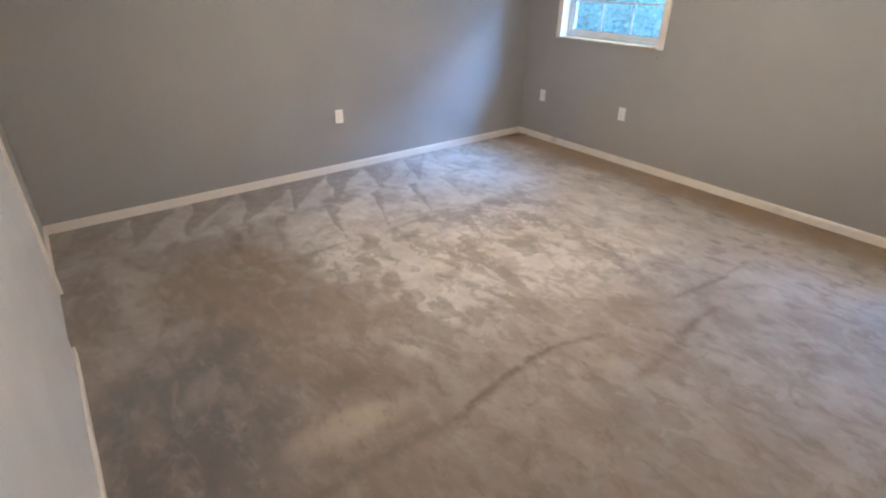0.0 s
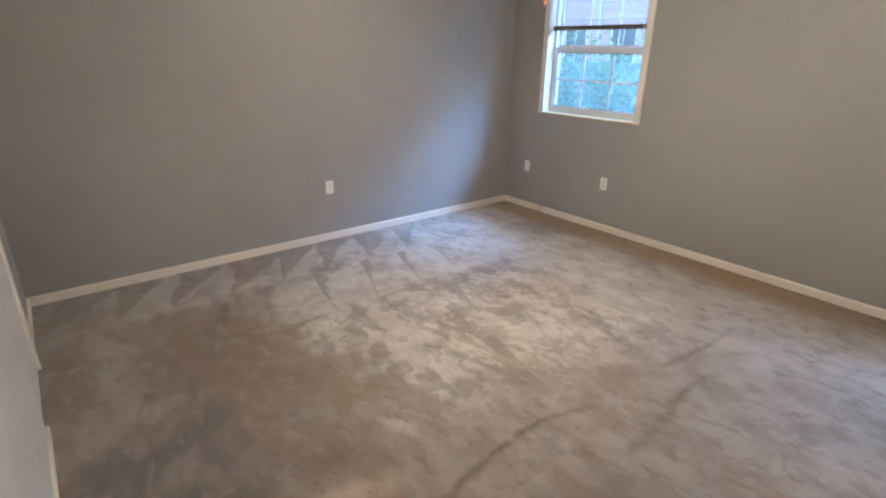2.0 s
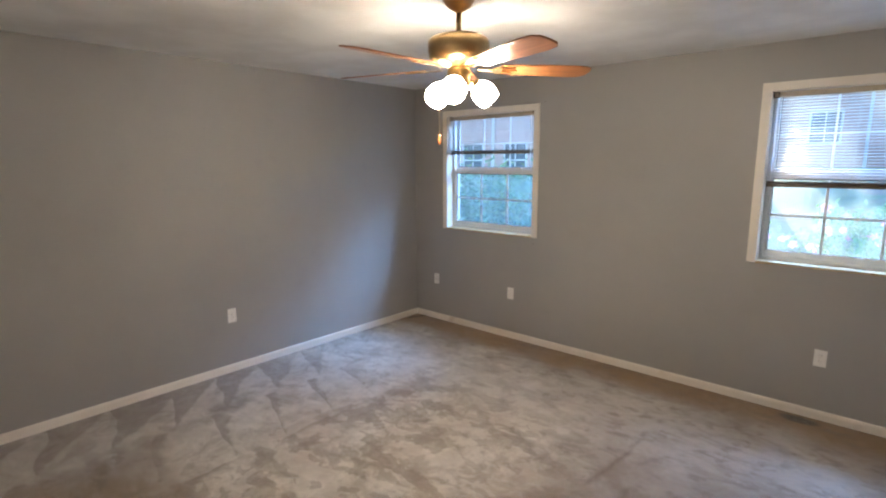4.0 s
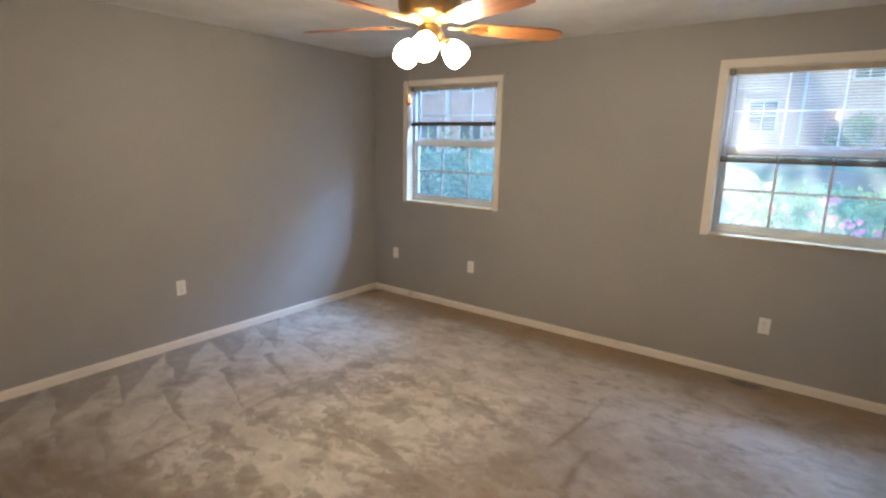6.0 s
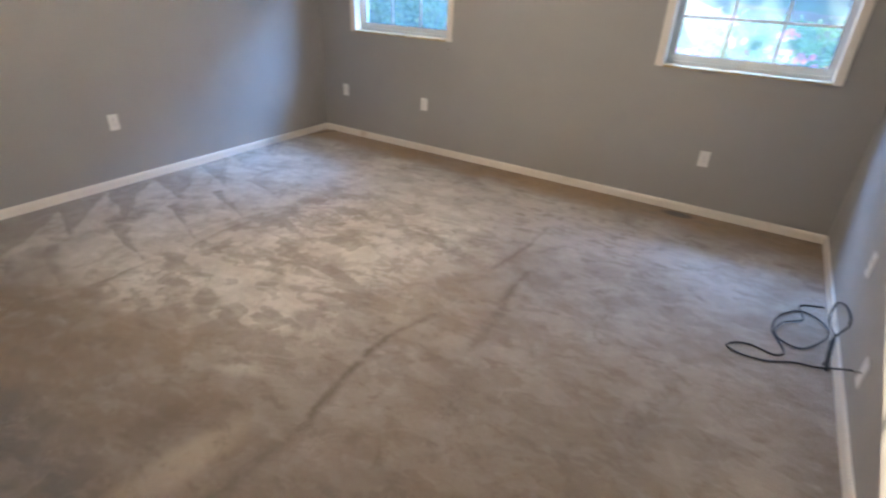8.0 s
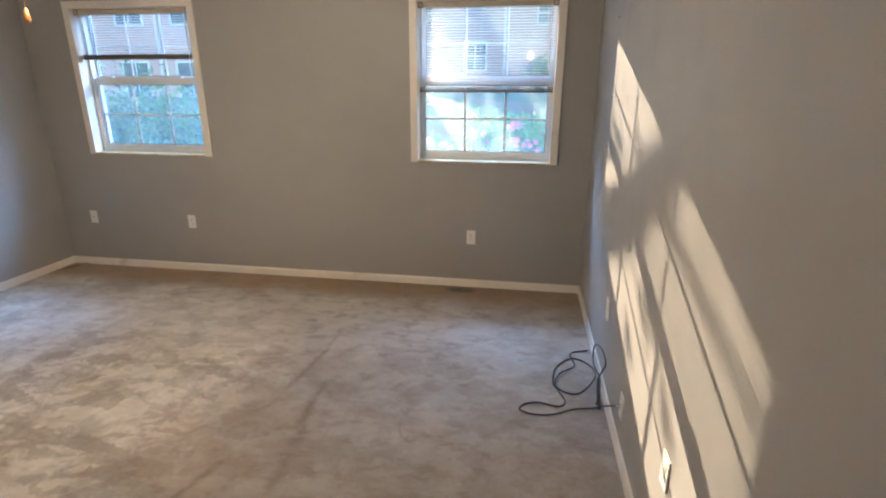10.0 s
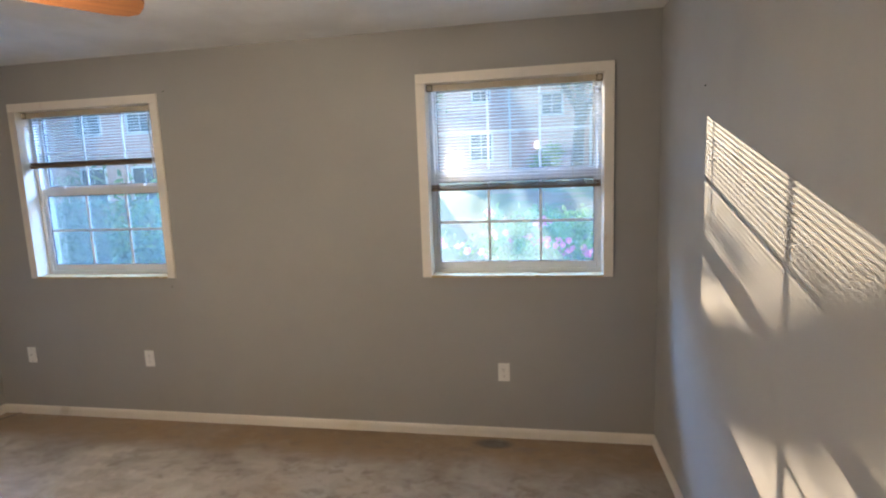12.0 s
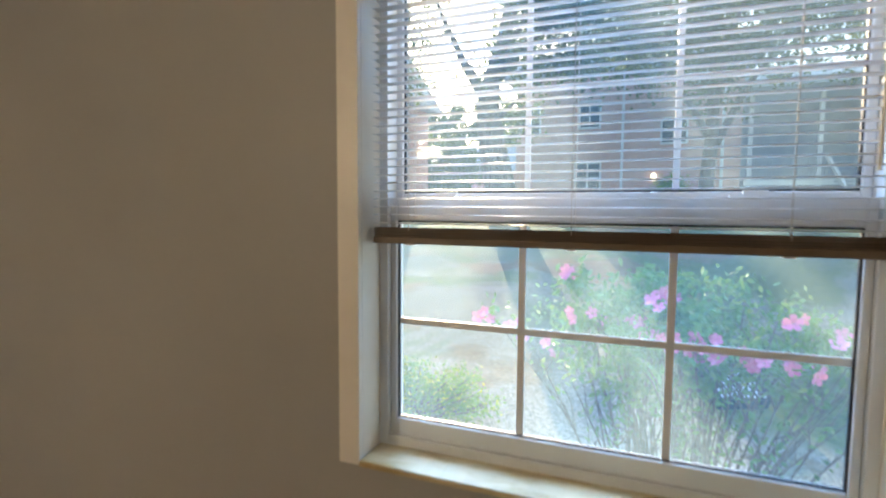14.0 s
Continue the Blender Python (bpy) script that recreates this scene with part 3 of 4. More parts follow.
trim_set("closet_trim", CLOSET[0], CLOSET[1], 2.05, (-1,))
slider = thing("sliding_closet_door", "pair of glossy white sliding closet doors, drawn shut", "closet door", pose(CLOSET[1], ROOM_Y, 0), kind="structure")
for x, wide, back, front in ((0.0, 2.0, 0.001, 0.030), (CLOSET[0] - CLOSET[1], CLOSET[1] - CLOSET[0] - 0.001, -0.015, 0.018)):
    part("door_panel", box((x, back, 0.012), (x + wide, front, 2.03), 0.003), DOOR, slider, "glossy white flush panel")
part("floor_guide", box((0.0, 0.031, 0.0005), (2.0, 0.043, 0.05), 0.004), TRIM, slider, "white floor guide")
part("top_track", box((0.0, 0.0305, 1.99), (2.0, 0.05, 2.05), 0.003), TRIM, slider)
trim_set("entry_trim", ENTRY[0], ENTRY[1], 2.05, (-1, 1))


# ---- windows ----
def sash(parent, name, x0, x1, z0, z1, y, rails, bars_x, bars_z, glass, hb=0.008):
    """one sash: rails = widths of left, right, lower, upper; y = its inner face"""
    l, r, lo, hi = rails
    s = new(name)
    s.parent = parent
    d = 0.03
    part("stile", box((x0, y, z0), (x0 + l, y + d, z1), 0.003), VINYL, s)
    part("stile", box((x1 - r, y, z0), (x1, y + d, z1), 0.003), VINYL, s)
    part("lower_rail", box((x0 + l, y + 0.001, z0), (x1 - r, y + d, z0 + lo), 0.003), VINYL, s)
    part("upper_rail", box((x0 + l, y + 0.001, z1 - hi), (x1 - r, y + d, z1), 0.003), VINYL, s)
    gx0, gx1, gz0, gz1 = x0 + l, x1 - r, z0 + lo, z1 - hi
    pane = part("pane", box((gx0 - 0.004, y + 0.018, gz0 - 0.004), (gx1 + 0.004, y + 0.021, gz1 + 0.004)), glass, s, "dusty clear window pane")
    pane.visible_shadow = False
    g = 0.004
    part("gasket", boxes(((gx0, y + 0.009, gz0), (gx0 + g, y + 0.017, gz1)), ((gx1 - g, y + 0.009, gz0), (gx1, y + 0.017, gz1)),
                         ((gx0 + g, y + 0.009, gz0), (gx1 - g, y + 0.017, gz0 + g)), ((gx0 + g, y + 0.009, gz1 - g), (gx1 - g, y + 0.017, gz1))), GASKET, s, "black rubber glazing gasket")
    for x in bars_x:
        part("glazing_bar", box((x - hb, y + 0.010, gz0 + g), (x + hb, y + 0.0175, gz1 - g), 0.002), VINYL, s)
    for z in bars_z:
        part("glazing_bar", box((gx0 + g, y + 0.0105, z - hb), (gx1 - g, y + 0.017, z + hb), 0.002), VINYL, s)
    return s


def window(name, x0, x1, label, low_glass):
    w = thing(name, label, "window", kind="structure")
    z0, z1, c = WIN_Z0, WIN_Z1, 0.055
    part("casing_board", box((x0 - c, -0.015, z0 - 0.013), (x0, 0, z1), 0.002), TRIM, w)
    part("casing_board", box((x1, -0.015, z0 - 0.013), (x1 + c, 0, z1), 0.002), TRIM, w)
    part("casing_board", box((x0 - c, -0.0155, z1 + 0.0005), (x1 + c, 0, z1 + c), 0.002), TRIM, w)
    part("jamb_liner", box((x0 - 0.012, 0.0005, z0), (x0, 0.085, z1)), TRIM, w)
    part("jamb_liner", box((x1, 0.0005, z0), (x1 + 0.012, 0.085, z1)), TRIM, w)
    part("head_liner", box((x0 - 0.012, 0.0005, z1), (x1 + 0.012, 0.085, z1 + 0.012)), TRIM, w)
    part("window_sill", box((x0 - 0.0005, -0.018, z0 - 0.015), (x1 + 0.0005, 0.088, z0), 0.004), SILL, w, "yellowed white painted window sill")
    f = 0.022
    part("window_frame", boxes(((x0 - 0.012, 0.085, z0 - 0.015), (x0 + f, 0.17, z1 + 0.012)), ((x1 - f, 0.085, z0 - 0.015), (x1 + 0.012, 0.17, z1 + 0.012)),
                               ((x0 + f, 0.088, z0 - 0.015), (x1 - f, 0.17, z0 + 0.022)), ((x0 + f, 0.085, z1 - 0.008), (x1 - f, 0.17, z1 + 0.012))), VINYL, w)
    a, b = x0 + f + 0.001, x1 - f - 0.001
    third = (b - a - 0.032) / 3
    bars = (a + 0.016 + third, a + 0.016 + 2 * third)
    sash(w, "lower_sash", a, b, z0 + 0.022, 1.636, 0.098, (0.016, 0.016, 0.043, 0.052), bars, (1.337,), low_glass)
    sash(w, "upper_sash", a, b, 1.618, z1 - 0.008, 0.132, (0.016, 0.016, 0.032, 0.016), bars, (1.88,), GLASS_UP, 0.0065)
    for x in (a + (b - a) * 0.14, a + (b - a) * 0.79):
        part("sash_lock", boxes(((x - 0.03, 0.1, 1.6365), (x + 0.03, 0.125, 1.644)), ((x - 0.008, 0.104, 1.644), (x + 0.034, 0.114, 1.651))), VINYL, w, "white sash lock")
    for x in (a + 0.012, b - 0.012):
        part("tilt_latch", box((x - 0.010, 0.093, z0 + 0.024), (x + 0.010, 0.0975, z0 + 0.05), 0.002), VINYL, w)
    return w


def slat_mesh(width):
    bm = bmesh.new()
    n, depth = 4, 0.025
    rows = []
    for i in range(n + 1):
        u = i / n - 0.5
        rows.append([bm.verts.new((sx * width / 2, u * depth, 0.0022 * (1 - 4 * u * u) + dz)) for dz in (0, -0.0009) for sx in (-1, 1)])
    for a, b in zip(rows, rows[1:]):
        bm.faces.new((a[0], a[1], b[1], b[0]))
        bm.faces.new((a[2], b[2], b[3], a[3]))
        bm.faces.new((a[0], b[0], b[2], a[2]))
        bm.faces.new((a[1], a[3], b[3], b[1]))
    for r in (rows[0], rows[-1]):
        bm.faces.new((r[0], r[2], r[3], r[1]))
    bmesh.ops.recalc_face_normals(bm, faces=bm.faces)
    return mesh_of("slat", bm, SLAT, True)


def blind(x0, x1, low, pitch=0.0186, tilt=0):
    """half-raised mini blind: headrail, hanging slats, bundle of gathered slats"""
    b = thing("mini_blind", "white aluminium mini blind drawn half up in the window", "window blind", pose((x0 + x1) / 2, 0.048, 0), "window blinds")
    w = x1 - x0 - 0.014
    top = WIN_Z1 - 0.004
    part("headrail", boxes(((-w / 2, -0.013, top - 0.034), (w / 2, 0.013, top)), ((-w / 2, -0.0145, top - 0.004), (w / 2, -0.013, top))), RAIL, b, "aged cream steel headrail")
    for sx in (-1, 1):
        c = sx * (w / 2 - 0.013)
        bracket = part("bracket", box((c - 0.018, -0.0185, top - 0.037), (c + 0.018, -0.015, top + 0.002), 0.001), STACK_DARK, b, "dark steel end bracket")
        part("bracket_cover", box((c - 0.012, -0.021, top - 0.031), (c + 0.012, -0.019, top - 0.004), 0.0006), RAIL, bracket)
    me = slat_mesh(w - 0.006)
    z = top - 0.05
    rng = random.Random(5)
    while z > low + 0.032:
        part("slat", me, SLAT, b, at=pose(rng.uniform(-0.001, 0.001), 0, z, -tilt + rng.uniform(-1.5, 1.5), rng.uniform(-0.12, 0.12), 0))
        z -= pitch
    # bundle painted in backlit tones, every third slat the shaded copy
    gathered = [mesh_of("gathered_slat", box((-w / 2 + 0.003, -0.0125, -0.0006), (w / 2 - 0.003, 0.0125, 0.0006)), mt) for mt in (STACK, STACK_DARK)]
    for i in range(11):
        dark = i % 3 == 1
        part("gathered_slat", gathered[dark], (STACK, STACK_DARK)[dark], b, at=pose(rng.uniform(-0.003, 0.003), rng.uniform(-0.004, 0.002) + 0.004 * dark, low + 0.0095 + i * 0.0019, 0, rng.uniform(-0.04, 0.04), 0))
    part("bottom_rail", box((-w / 2 + 0.002, -0.013, low - 0.008), (w / 2 - 0.002, 0.013, low + 0.008), 0.003), STACK, b, "bottom rail with its backlit brown painted in")
    for x in (-w * 0.405, -w * 0.04, w * 0.34):
        pts = [(x + 0.0015 * math.sin(3.1 * k), -0.0135, top - 0.03 + (low + 0.02 - top + 0.03) * k / 7) for k in range(8)]
        part("ladder_cord", tube(pts, 0.0009, 5), CORD, b)
        part("ladder_cord", tube([(p[0] + 0.004, 0.0135, p[2]) for p in pts], 0.0009, 5), CORD, b)
        part("cord_clip", box((x - 0.009, -0.0145, low - 0.0105), (x + 0.009, 0.0145, low - 0.0082), 0.001), PLATE, b)
    part("tilt_wand", tube([(w * 0.455, -0.02, top - 0.03), (w * 0.457, -0.019, top - 0.25), (w * 0.456, -0.02, top - 0.47)], 0.0035, 8), PLATE, b)
    return b


for i, (a, b, low) in enumerate(WINDOWS):
    window("window_%d" % (i + 1), a, b, "white vinyl double-hung window with glazing bars and casing", GLASS_LOW[i])
    blind(a, b, low)


# ---- outlets ----
def wall_plate(at, face, label, name="outlet_plate"):
    o = thing(name, label, "wall outlet", at, "wall plates")
    part("plate", box((-0.035, -0.0055, -0.057), (0.035, 0, 0.057), 0.0025, 3), PLATE, o)
    if face == "duplex":
        for s in (-1, 1):
            part("receptacle", boxes(((-0.0165, -0.0072, s * 0.0195 - 0.0135), (0.0165, -0.0055, s * 0.0195 + 0.0135))), PLATE, o)
            for x, h in ((-0.0065, 0.0045), (0.0065, 0.0037)):
                part("slot", box((x - 0.001, -0.0075, s * 0.0195 + 0.002 - h), (x + 0.001, -0.0072, s * 0.0195 + 0.002 + h)), DARK, o)
            part("slot", box((-0.002, -0.0075, s * 0.0195 - 0.0105), (0.002, -0.0072, s * 0.0195 - 0.0075)), DARK, o)
        part("screw", box((-0.003, -0.0068, -0.003), (0.003, -0.0055, 0.003), 0.0005), STEEL, o)
    else:
        part("jack", lathe([(0.0055, 0), (0.0055, 0.008), (0.003, 0.008), (0.003, 0.011)], 12, None, pose(0, -0.0055, 0, 90)), STEEL, o, "threaded metal cable jack")
        for z in (-0.042, 0.042):
            part("screw", box((-0.003, -0.0065, z - 0.003), (0.003, -0.0055, z + 0.003), 0.0005), STEEL, o)
    return o


wall_plate(pose(0.302, 0, 0.45), "jack", "small white cable jack plate near the room corner", "jack_plate")
wall_plate(pose(1.264, 0, 0.446), "duplex", "white duplex outlet plate on the window wall")
wall_plate(pose(3.706, 0, 0.422), "duplex", "white duplex outlet plate below the wider window")
wall_plate(pose(0, -2.165, 0.473, 0, 0, 90), "duplex", "white duplex outlet plate on the plain side wall")
EAST = ((-2.54, 0.44, "duplex"), (-1.885, 0.225, "jack"), (-1.31, 0.44, "duplex"))
for y, z, face in EAST:
    wall_plate(pose(ROOM_X, y, z, 0, 0, -90), face, "white wall plate on the sunlit wall", "outlet_plate" if face == "duplex" else "jack_plate")

# ---- cable ----
cable = thing("coax_cable", "loose black coaxial cable looped on the carpet by the wall", "cable")
run = [(4.575, -1.885, 0.225), (4.565, -1.77, 0.15), (4.555, -1.62, 0.045), (4.50, -1.60, 0.012), (4.42, -1.61, 0.006), (4.30, -1.675, 0.006), (4.20, -1.685, 0.006),
       (4.141, -1.653, 0.006), (4.175, -1.60, 0.006), (4.243, -1.58, 0.006), (4.335, -1.605, 0.008), (4.375, -1.56, 0.01), (4.35, -1.47, 0.008),
       (4.32, -1.37, 0.006), (4.345, -1.21, 0.006), (4.44, -1.09, 0.006), (4.53, -1.15, 0.012), (4.555, -1.31, 0.03), (4.46, -1.46, 0.008),
       (4.375, -1.47, 0.012), (4.33, -1.40, 0.014), (4.365, -1.28, 0.014), (4.45, -1.19, 0.014), (4.44, -1.03, 0.006), (4.55, -0.97, 0.006)]
part("jacket", tube(smooth_path(run, 7), 0.0046, 7), CABLE, cable, smooth=True)
loop = [(4.545, -1.58, 0.02), (4.55, -1.50, 0.05), (4.56, -1.40, 0.075), (4.555, -1.22, 0.05), (4.56, -1.12, 0.07), (4.565, -1.13, 0.13),
        (4.57, -1.25, 0.185), (4.57, -1.40, 0.22), (4.57, -1.48, 0.20), (4.56, -1.44, 0.13), (4.55, -1.42, 0.07), (4.54, -1.52, 0.03), (4.545, -1.60, 0.012)]
part("jacket", tube(smooth_path(loop, 7), 0.0046, 7), CABLE, cable, smooth=True)
tie = [(4.53, -1.56, 0.01), (4.545, -1.52, 0.05), (4.555, -1.43, 0.08), (4.54, -1.50, 0.06), (4.535, -1.60, 0.01)]
part("jacket", tube(smooth_path(tie, 6), 0.0044, 7), CABLE, cable, smooth=True)
part("connector", lathe([(0.0055, 0), (0.006, 0.006), (0.0045, 0.012), (0.0045, 0.022)], 10, None, pose(4.5765, -1.885, 0.225, 0, -90)), STEEL, cable, "crimped metal connector")

for n, at in (("wall_nail", pose(ROOM_X, -0.735, 1.94, 0, 0, -90)), ("wall_nail", pose(1.585, 0, 2.22)), ("wall_nail", pose(1.50, 0, 0.955))):
    o = thing(n, "small dark nail driven into the painted wall", "nail", at, "wall nails")
    part("head", lathe([(0.0035, 0), (0.0035, 0.003), (0.0015, 0.005)], 8, None, pose(0, 0, 0, 90)), DARK, o)
o = thing("carpet_tack_strip", "splinter of dark wood on the carpet in the corner", "wood splinter", pose(0.10, -0.10, 0, 0, 0, 66))
part("splinter", boxes(((-0.11, -0.006, 0.0005), (0.10, 0.004, 0.006)), ((0.05, -0.004, 0.006), (0.13, 0.002, 0.009))), STEM, o)

# ---- ceiling fan ----
fan = thing("ceiling_fan", "brass ceiling fan with oak blades and three lit frosted shades", "ceiling fan", pose(FAN_X, FAN_Y, 0))
part("canopy", lathe([(0.075, 2.46), (0.075, 2.445), (0.055, 2.415), (0.022, 2.395), (0.016, 2.39)], 28), BRASS, fan, "brass ceiling canopy", True)
part("downrod", lathe([(0.013, 2.40), (0.013, 2.28)], 14), BRASS, fan, smooth=True)
part("motor_housing", lathe([(0.02, 2.305), (0.05, 2.295), (0.12, 2.285), (0.142, 2.268), (0.145, 2.255), (0.145, 2.215), (0.139, 2.205), (0.139, 2.19), (0.11, 2.165), (0.06, 2.15), (0.05, 2.14)], 36), BRASS, fan, "antique brass motor housing", True)
part("switch_housing", lathe([(0.05, 2.14), (0.056, 2.13), (0.056, 2.085), (0.07, 2.075), (0.07, 2.06), (0.04, 2.04), (0.018, 2.03), (0.012, 2.015), (0.004, 2.01)], 28), BRASS, fan, "fluted brass switch housing", True)


def blade_bm():
    bm = bmesh.new()
    outline = [(0.20, 0.048), (0.30, 0.060), (0.45, 0.068), (0.58, 0.070), (0.63, 0.062), (0.655, 0.040), (0.66, 0.0)]
    outline = outline + [(x, -y) for x, y in outline[-2::-1]]
    top = [bm.verts.new((x, y, 0.003)) for x, y in outline]
    low = [bm.verts.new((x, y, -0.003)) for x, y in outline]
    bm.faces.new(top)
    bm.faces.new(low[::-1])
    n = len(outline)
    for i in range(n):
        bm.faces.new((top[i], low[i], low[(i + 1) % n], top[(i + 1) % n]))
    bmesh.ops.recalc_face_normals(bm, faces=bm.faces)
    return mesh_of("blade", bm, WOOD)


def iron_bm():
    """flat cast arm that ends in three fingers"""
    half = [(0.09, 0.013), (0.17, 0.011), (0.185, 0.040), (0.262, 0.042), (0.272, 0.034), (0.262, 0.026), (0.212, 0.024), (0.208, 0.009), (0.280, 0.008), (0.288, 0.0)]
    outline = half + [(x, -y) for x, y in half[-2::-1]]
    bm = bmesh.new()
    faces = []
    for z in (-0.009, -0.0035):
        faces.append([bm.verts.new((x, y, z)) for x, y in outline])
    bm.faces.new(faces[0][::-1])
    bm.faces.new(faces[1])
    n = len(outline)
    for i in range(n):
        bm.faces.new((faces[0][i], faces[0][(i + 1) % n], faces[1][(i + 1) % n], faces[1][i]))
    bmesh.ops.recalc_face_normals(bm, faces=bm.faces)
    return mesh_of("blade_iron", bm, BRASS)


blade_me, iron_me = blade_bm(), iron_bm()
for k in range(5):
    turn = pose(0, 0, BLADE_Z + 0.02, 0, 0, 52 + 72 * k) @ pose(0, 0, 0, -11)
    bl = part("blade", blade_me, WOOD, fan, "honey oak fan blade", at=turn)
    part("blade_iron", iron_me, BRASS, bl, "cast brass blade iron")
shade_profile = [(0.022, 0.0), (0.034, 0.008), (0.050, 0.028), (0.061, 0.058), (0.063, 0.080), (0.058, 0.104), (0.050, 0.118), (0.046, 0.118), (0.050, 0.104), (0.0, 0.090)]
shade_profile = [(r * 0.93, h * 0.95) for r, h in shade_profile]
shade_me = mesh_of("shade", lathe(shade_profile, 24), GLOW, True)
for k in range(3):
    a = 60 + 120 * k
    base = pose(0, 0, 2.075, 0, 0, a) @ pose(0.085, 0, 0, 0, 132, 0)
    arm = part("lamp_arm", tube(smooth_path([(0.05 * math.cos(radians(a)), 0.05 * math.sin(radians(a)), 2.07), (0.075 * math.cos(radians(a)), 0.075 * math.sin(radians(a)), 2.085), base.translation], 4), 0.010, 10), BRASS, fan, smooth=True)
    part("shade_holder", lathe([(0.012, -0.012), (0.027, -0.004), (0.029, 0.012)], 18, None, base), BRASS, arm, smooth=True)
    part("shade", shade_me, GLOW, fan, "lit frosted white glass tulip shade", at=base)
part("pull_chain", tube([(-0.075, -0.055, 2.06), (-0.076, -0.056, 1.92), (-0.075, -0.055, 1.835)], 0.0012, 5), BRASS, fan)
part("chain_knob", lathe([(0.002, 1.838), (0.007, 1.83), (0.011, 1.805), (0.010, 1.795), (0.003, 1.788)], 12, None, pose(-0.075, -0.055, 0)), WOOD, fan, "small orange wooden pull knob", True)

# ---- outdoors ----
SLOPE = ((-90.0, GROUND), (0.2, GROUND), (2.6, GROUND), (4.5, -0.15), (11.0, 1.12), (20.0, 1.45), (60.0, 2.2), (250.0, 5.0))


def yard():
    """one sheet that rises away from the house"""
    bm = bmesh.new()
    ys = [a + (b - a) * k / 6 for (a, _), (b, _) in zip(SLOPE, SLOPE[1:]) for k in range(6)] + [250.0]
    zs = np.interp(ys, [p[0] for p in SLOPE], [p[1] for p in SLOPE])
    xs = (-160, -60, -25, -12, -6, -3, 0, 1.5, 3, 4.5, 6, 9, 14, 25, 60, 160)
    rows = [[bm.verts.new((x, y, z + 0.05 * noise.noise(Vector((x * 0.6, y * 0.6, 0))) * (y > 3))) for x in xs] for y, z in zip(ys, zs)]
    for p, q in zip(rows, rows[1:]):
        for i in range(len(xs) - 1):
            bm.faces.new((p[i], p[i + 1], q[i + 1], q[i]))
    return structure("ground", bm, GROUND_M, "yard of gravel, leaf litter and grass sloping up", "ground")


yard()


def azalea(at, rng):
    b = thing("azalea_bush", "azalea bush with pink flowers and bare lower stems", "bush", at)
    bm, tips = bmesh.new(), []
    for i in range(64):
        a, r = rng.uniform(0, 6.28), rng.uniform(0.1, 1)
        out = Vector((math.cos(a) * 1.1 * r, math.sin(a) * 0.55 * r, 0))
        h = 1.62 - 0.35 * r * r + rng.uniform(-0.18, 0.06)
        base = out * 0.25
        mid = out * 0.55 + Vector((rng.uniform(-0.1, 0.1), rng.uniform(-0.1, 0.1), h * 0.5))
        tip = out + Vector((rng.uniform(-0.12, 0.12), rng.uniform(-0.1, 0.1), h))
        path = smooth_path([base, mid, tip], 5)
        tube(path, [0.010 - 0.0075 * k / (len(path) - 1) for k in range(len(path))], 5, bm)
        tips.append(tip)
        for s in range(3):
            p = path[rng.randint(4, 8)]
            q = p + Vector((rng.uniform(-0.22, 0.22), rng.uniform(-0.2, 0.2), rng.uniform(0.12, 0.34)))
            tube([p, (p + q) / 2 + Vector((0.02, 0.01, 0.02)), q], [0.005, 0.0035, 0.002], 4, bm)
            tips.append(q)
    part("stems", bm, STEM, b)
    g = np.random.default_rng(3)
    pts = []
    for t in tips:
        n = 40 if t.z > 1.05 else 7
        pts.append(np.array(t) + g.normal(size=(n, 3)) * (0.06, 0.06, 0.05))
    leaves("foliage", np.concatenate(pts), 0.026, LEAF_AZ, b, g, "small light green leaves", 0.42)
    bm = bmesh.new()
    for k in range(5):
        m = pose(0, 0, 0, 0, 0, 72 * k) @ pose(0, 0, 0, 0, -22, 0)
        prof = ((0.002, 0.0), (0.016, 0.011), (0.030, 0.013), (0.038, 0.006))
        ring = [bm.verts.new(m @ Vector((x, y, 0.0))) for x, y in prof] + [bm.verts.new(m @ Vector((x, -y, 0.0))) for x, y in prof[::-1]]
        bm.faces.new(ring)
    flower = mesh_of("flower", bm, PETAL)
    high = [t for t in tips if t.z > 1.22 and t.y < 0.2]
    clusters = [rng.choice(high) for _ in range(26)]
    for i in range(74):
        t = clusters[i % 26]
        spot = Vector(t) + Vector((rng.uniform(-0.07, 0.07), rng.uniform(-0.24, -0.08), rng.uniform(0, 0.07)))
        turn = pose(0, 0, 0, rng.uniform(45, 105), 0, rng.uniform(-45, 45)) @ pose(0, 0, 0, rng.uniform(-15, 15), 0, rng.uniform(0, 72))
        part("flower", flower, PETAL, b, "pink open flower" if not i else "", at=Matrix.Translation(spot) @ turn @ Matrix.Scale(rng.uniform(0.75, 1.2), 4))
    return b


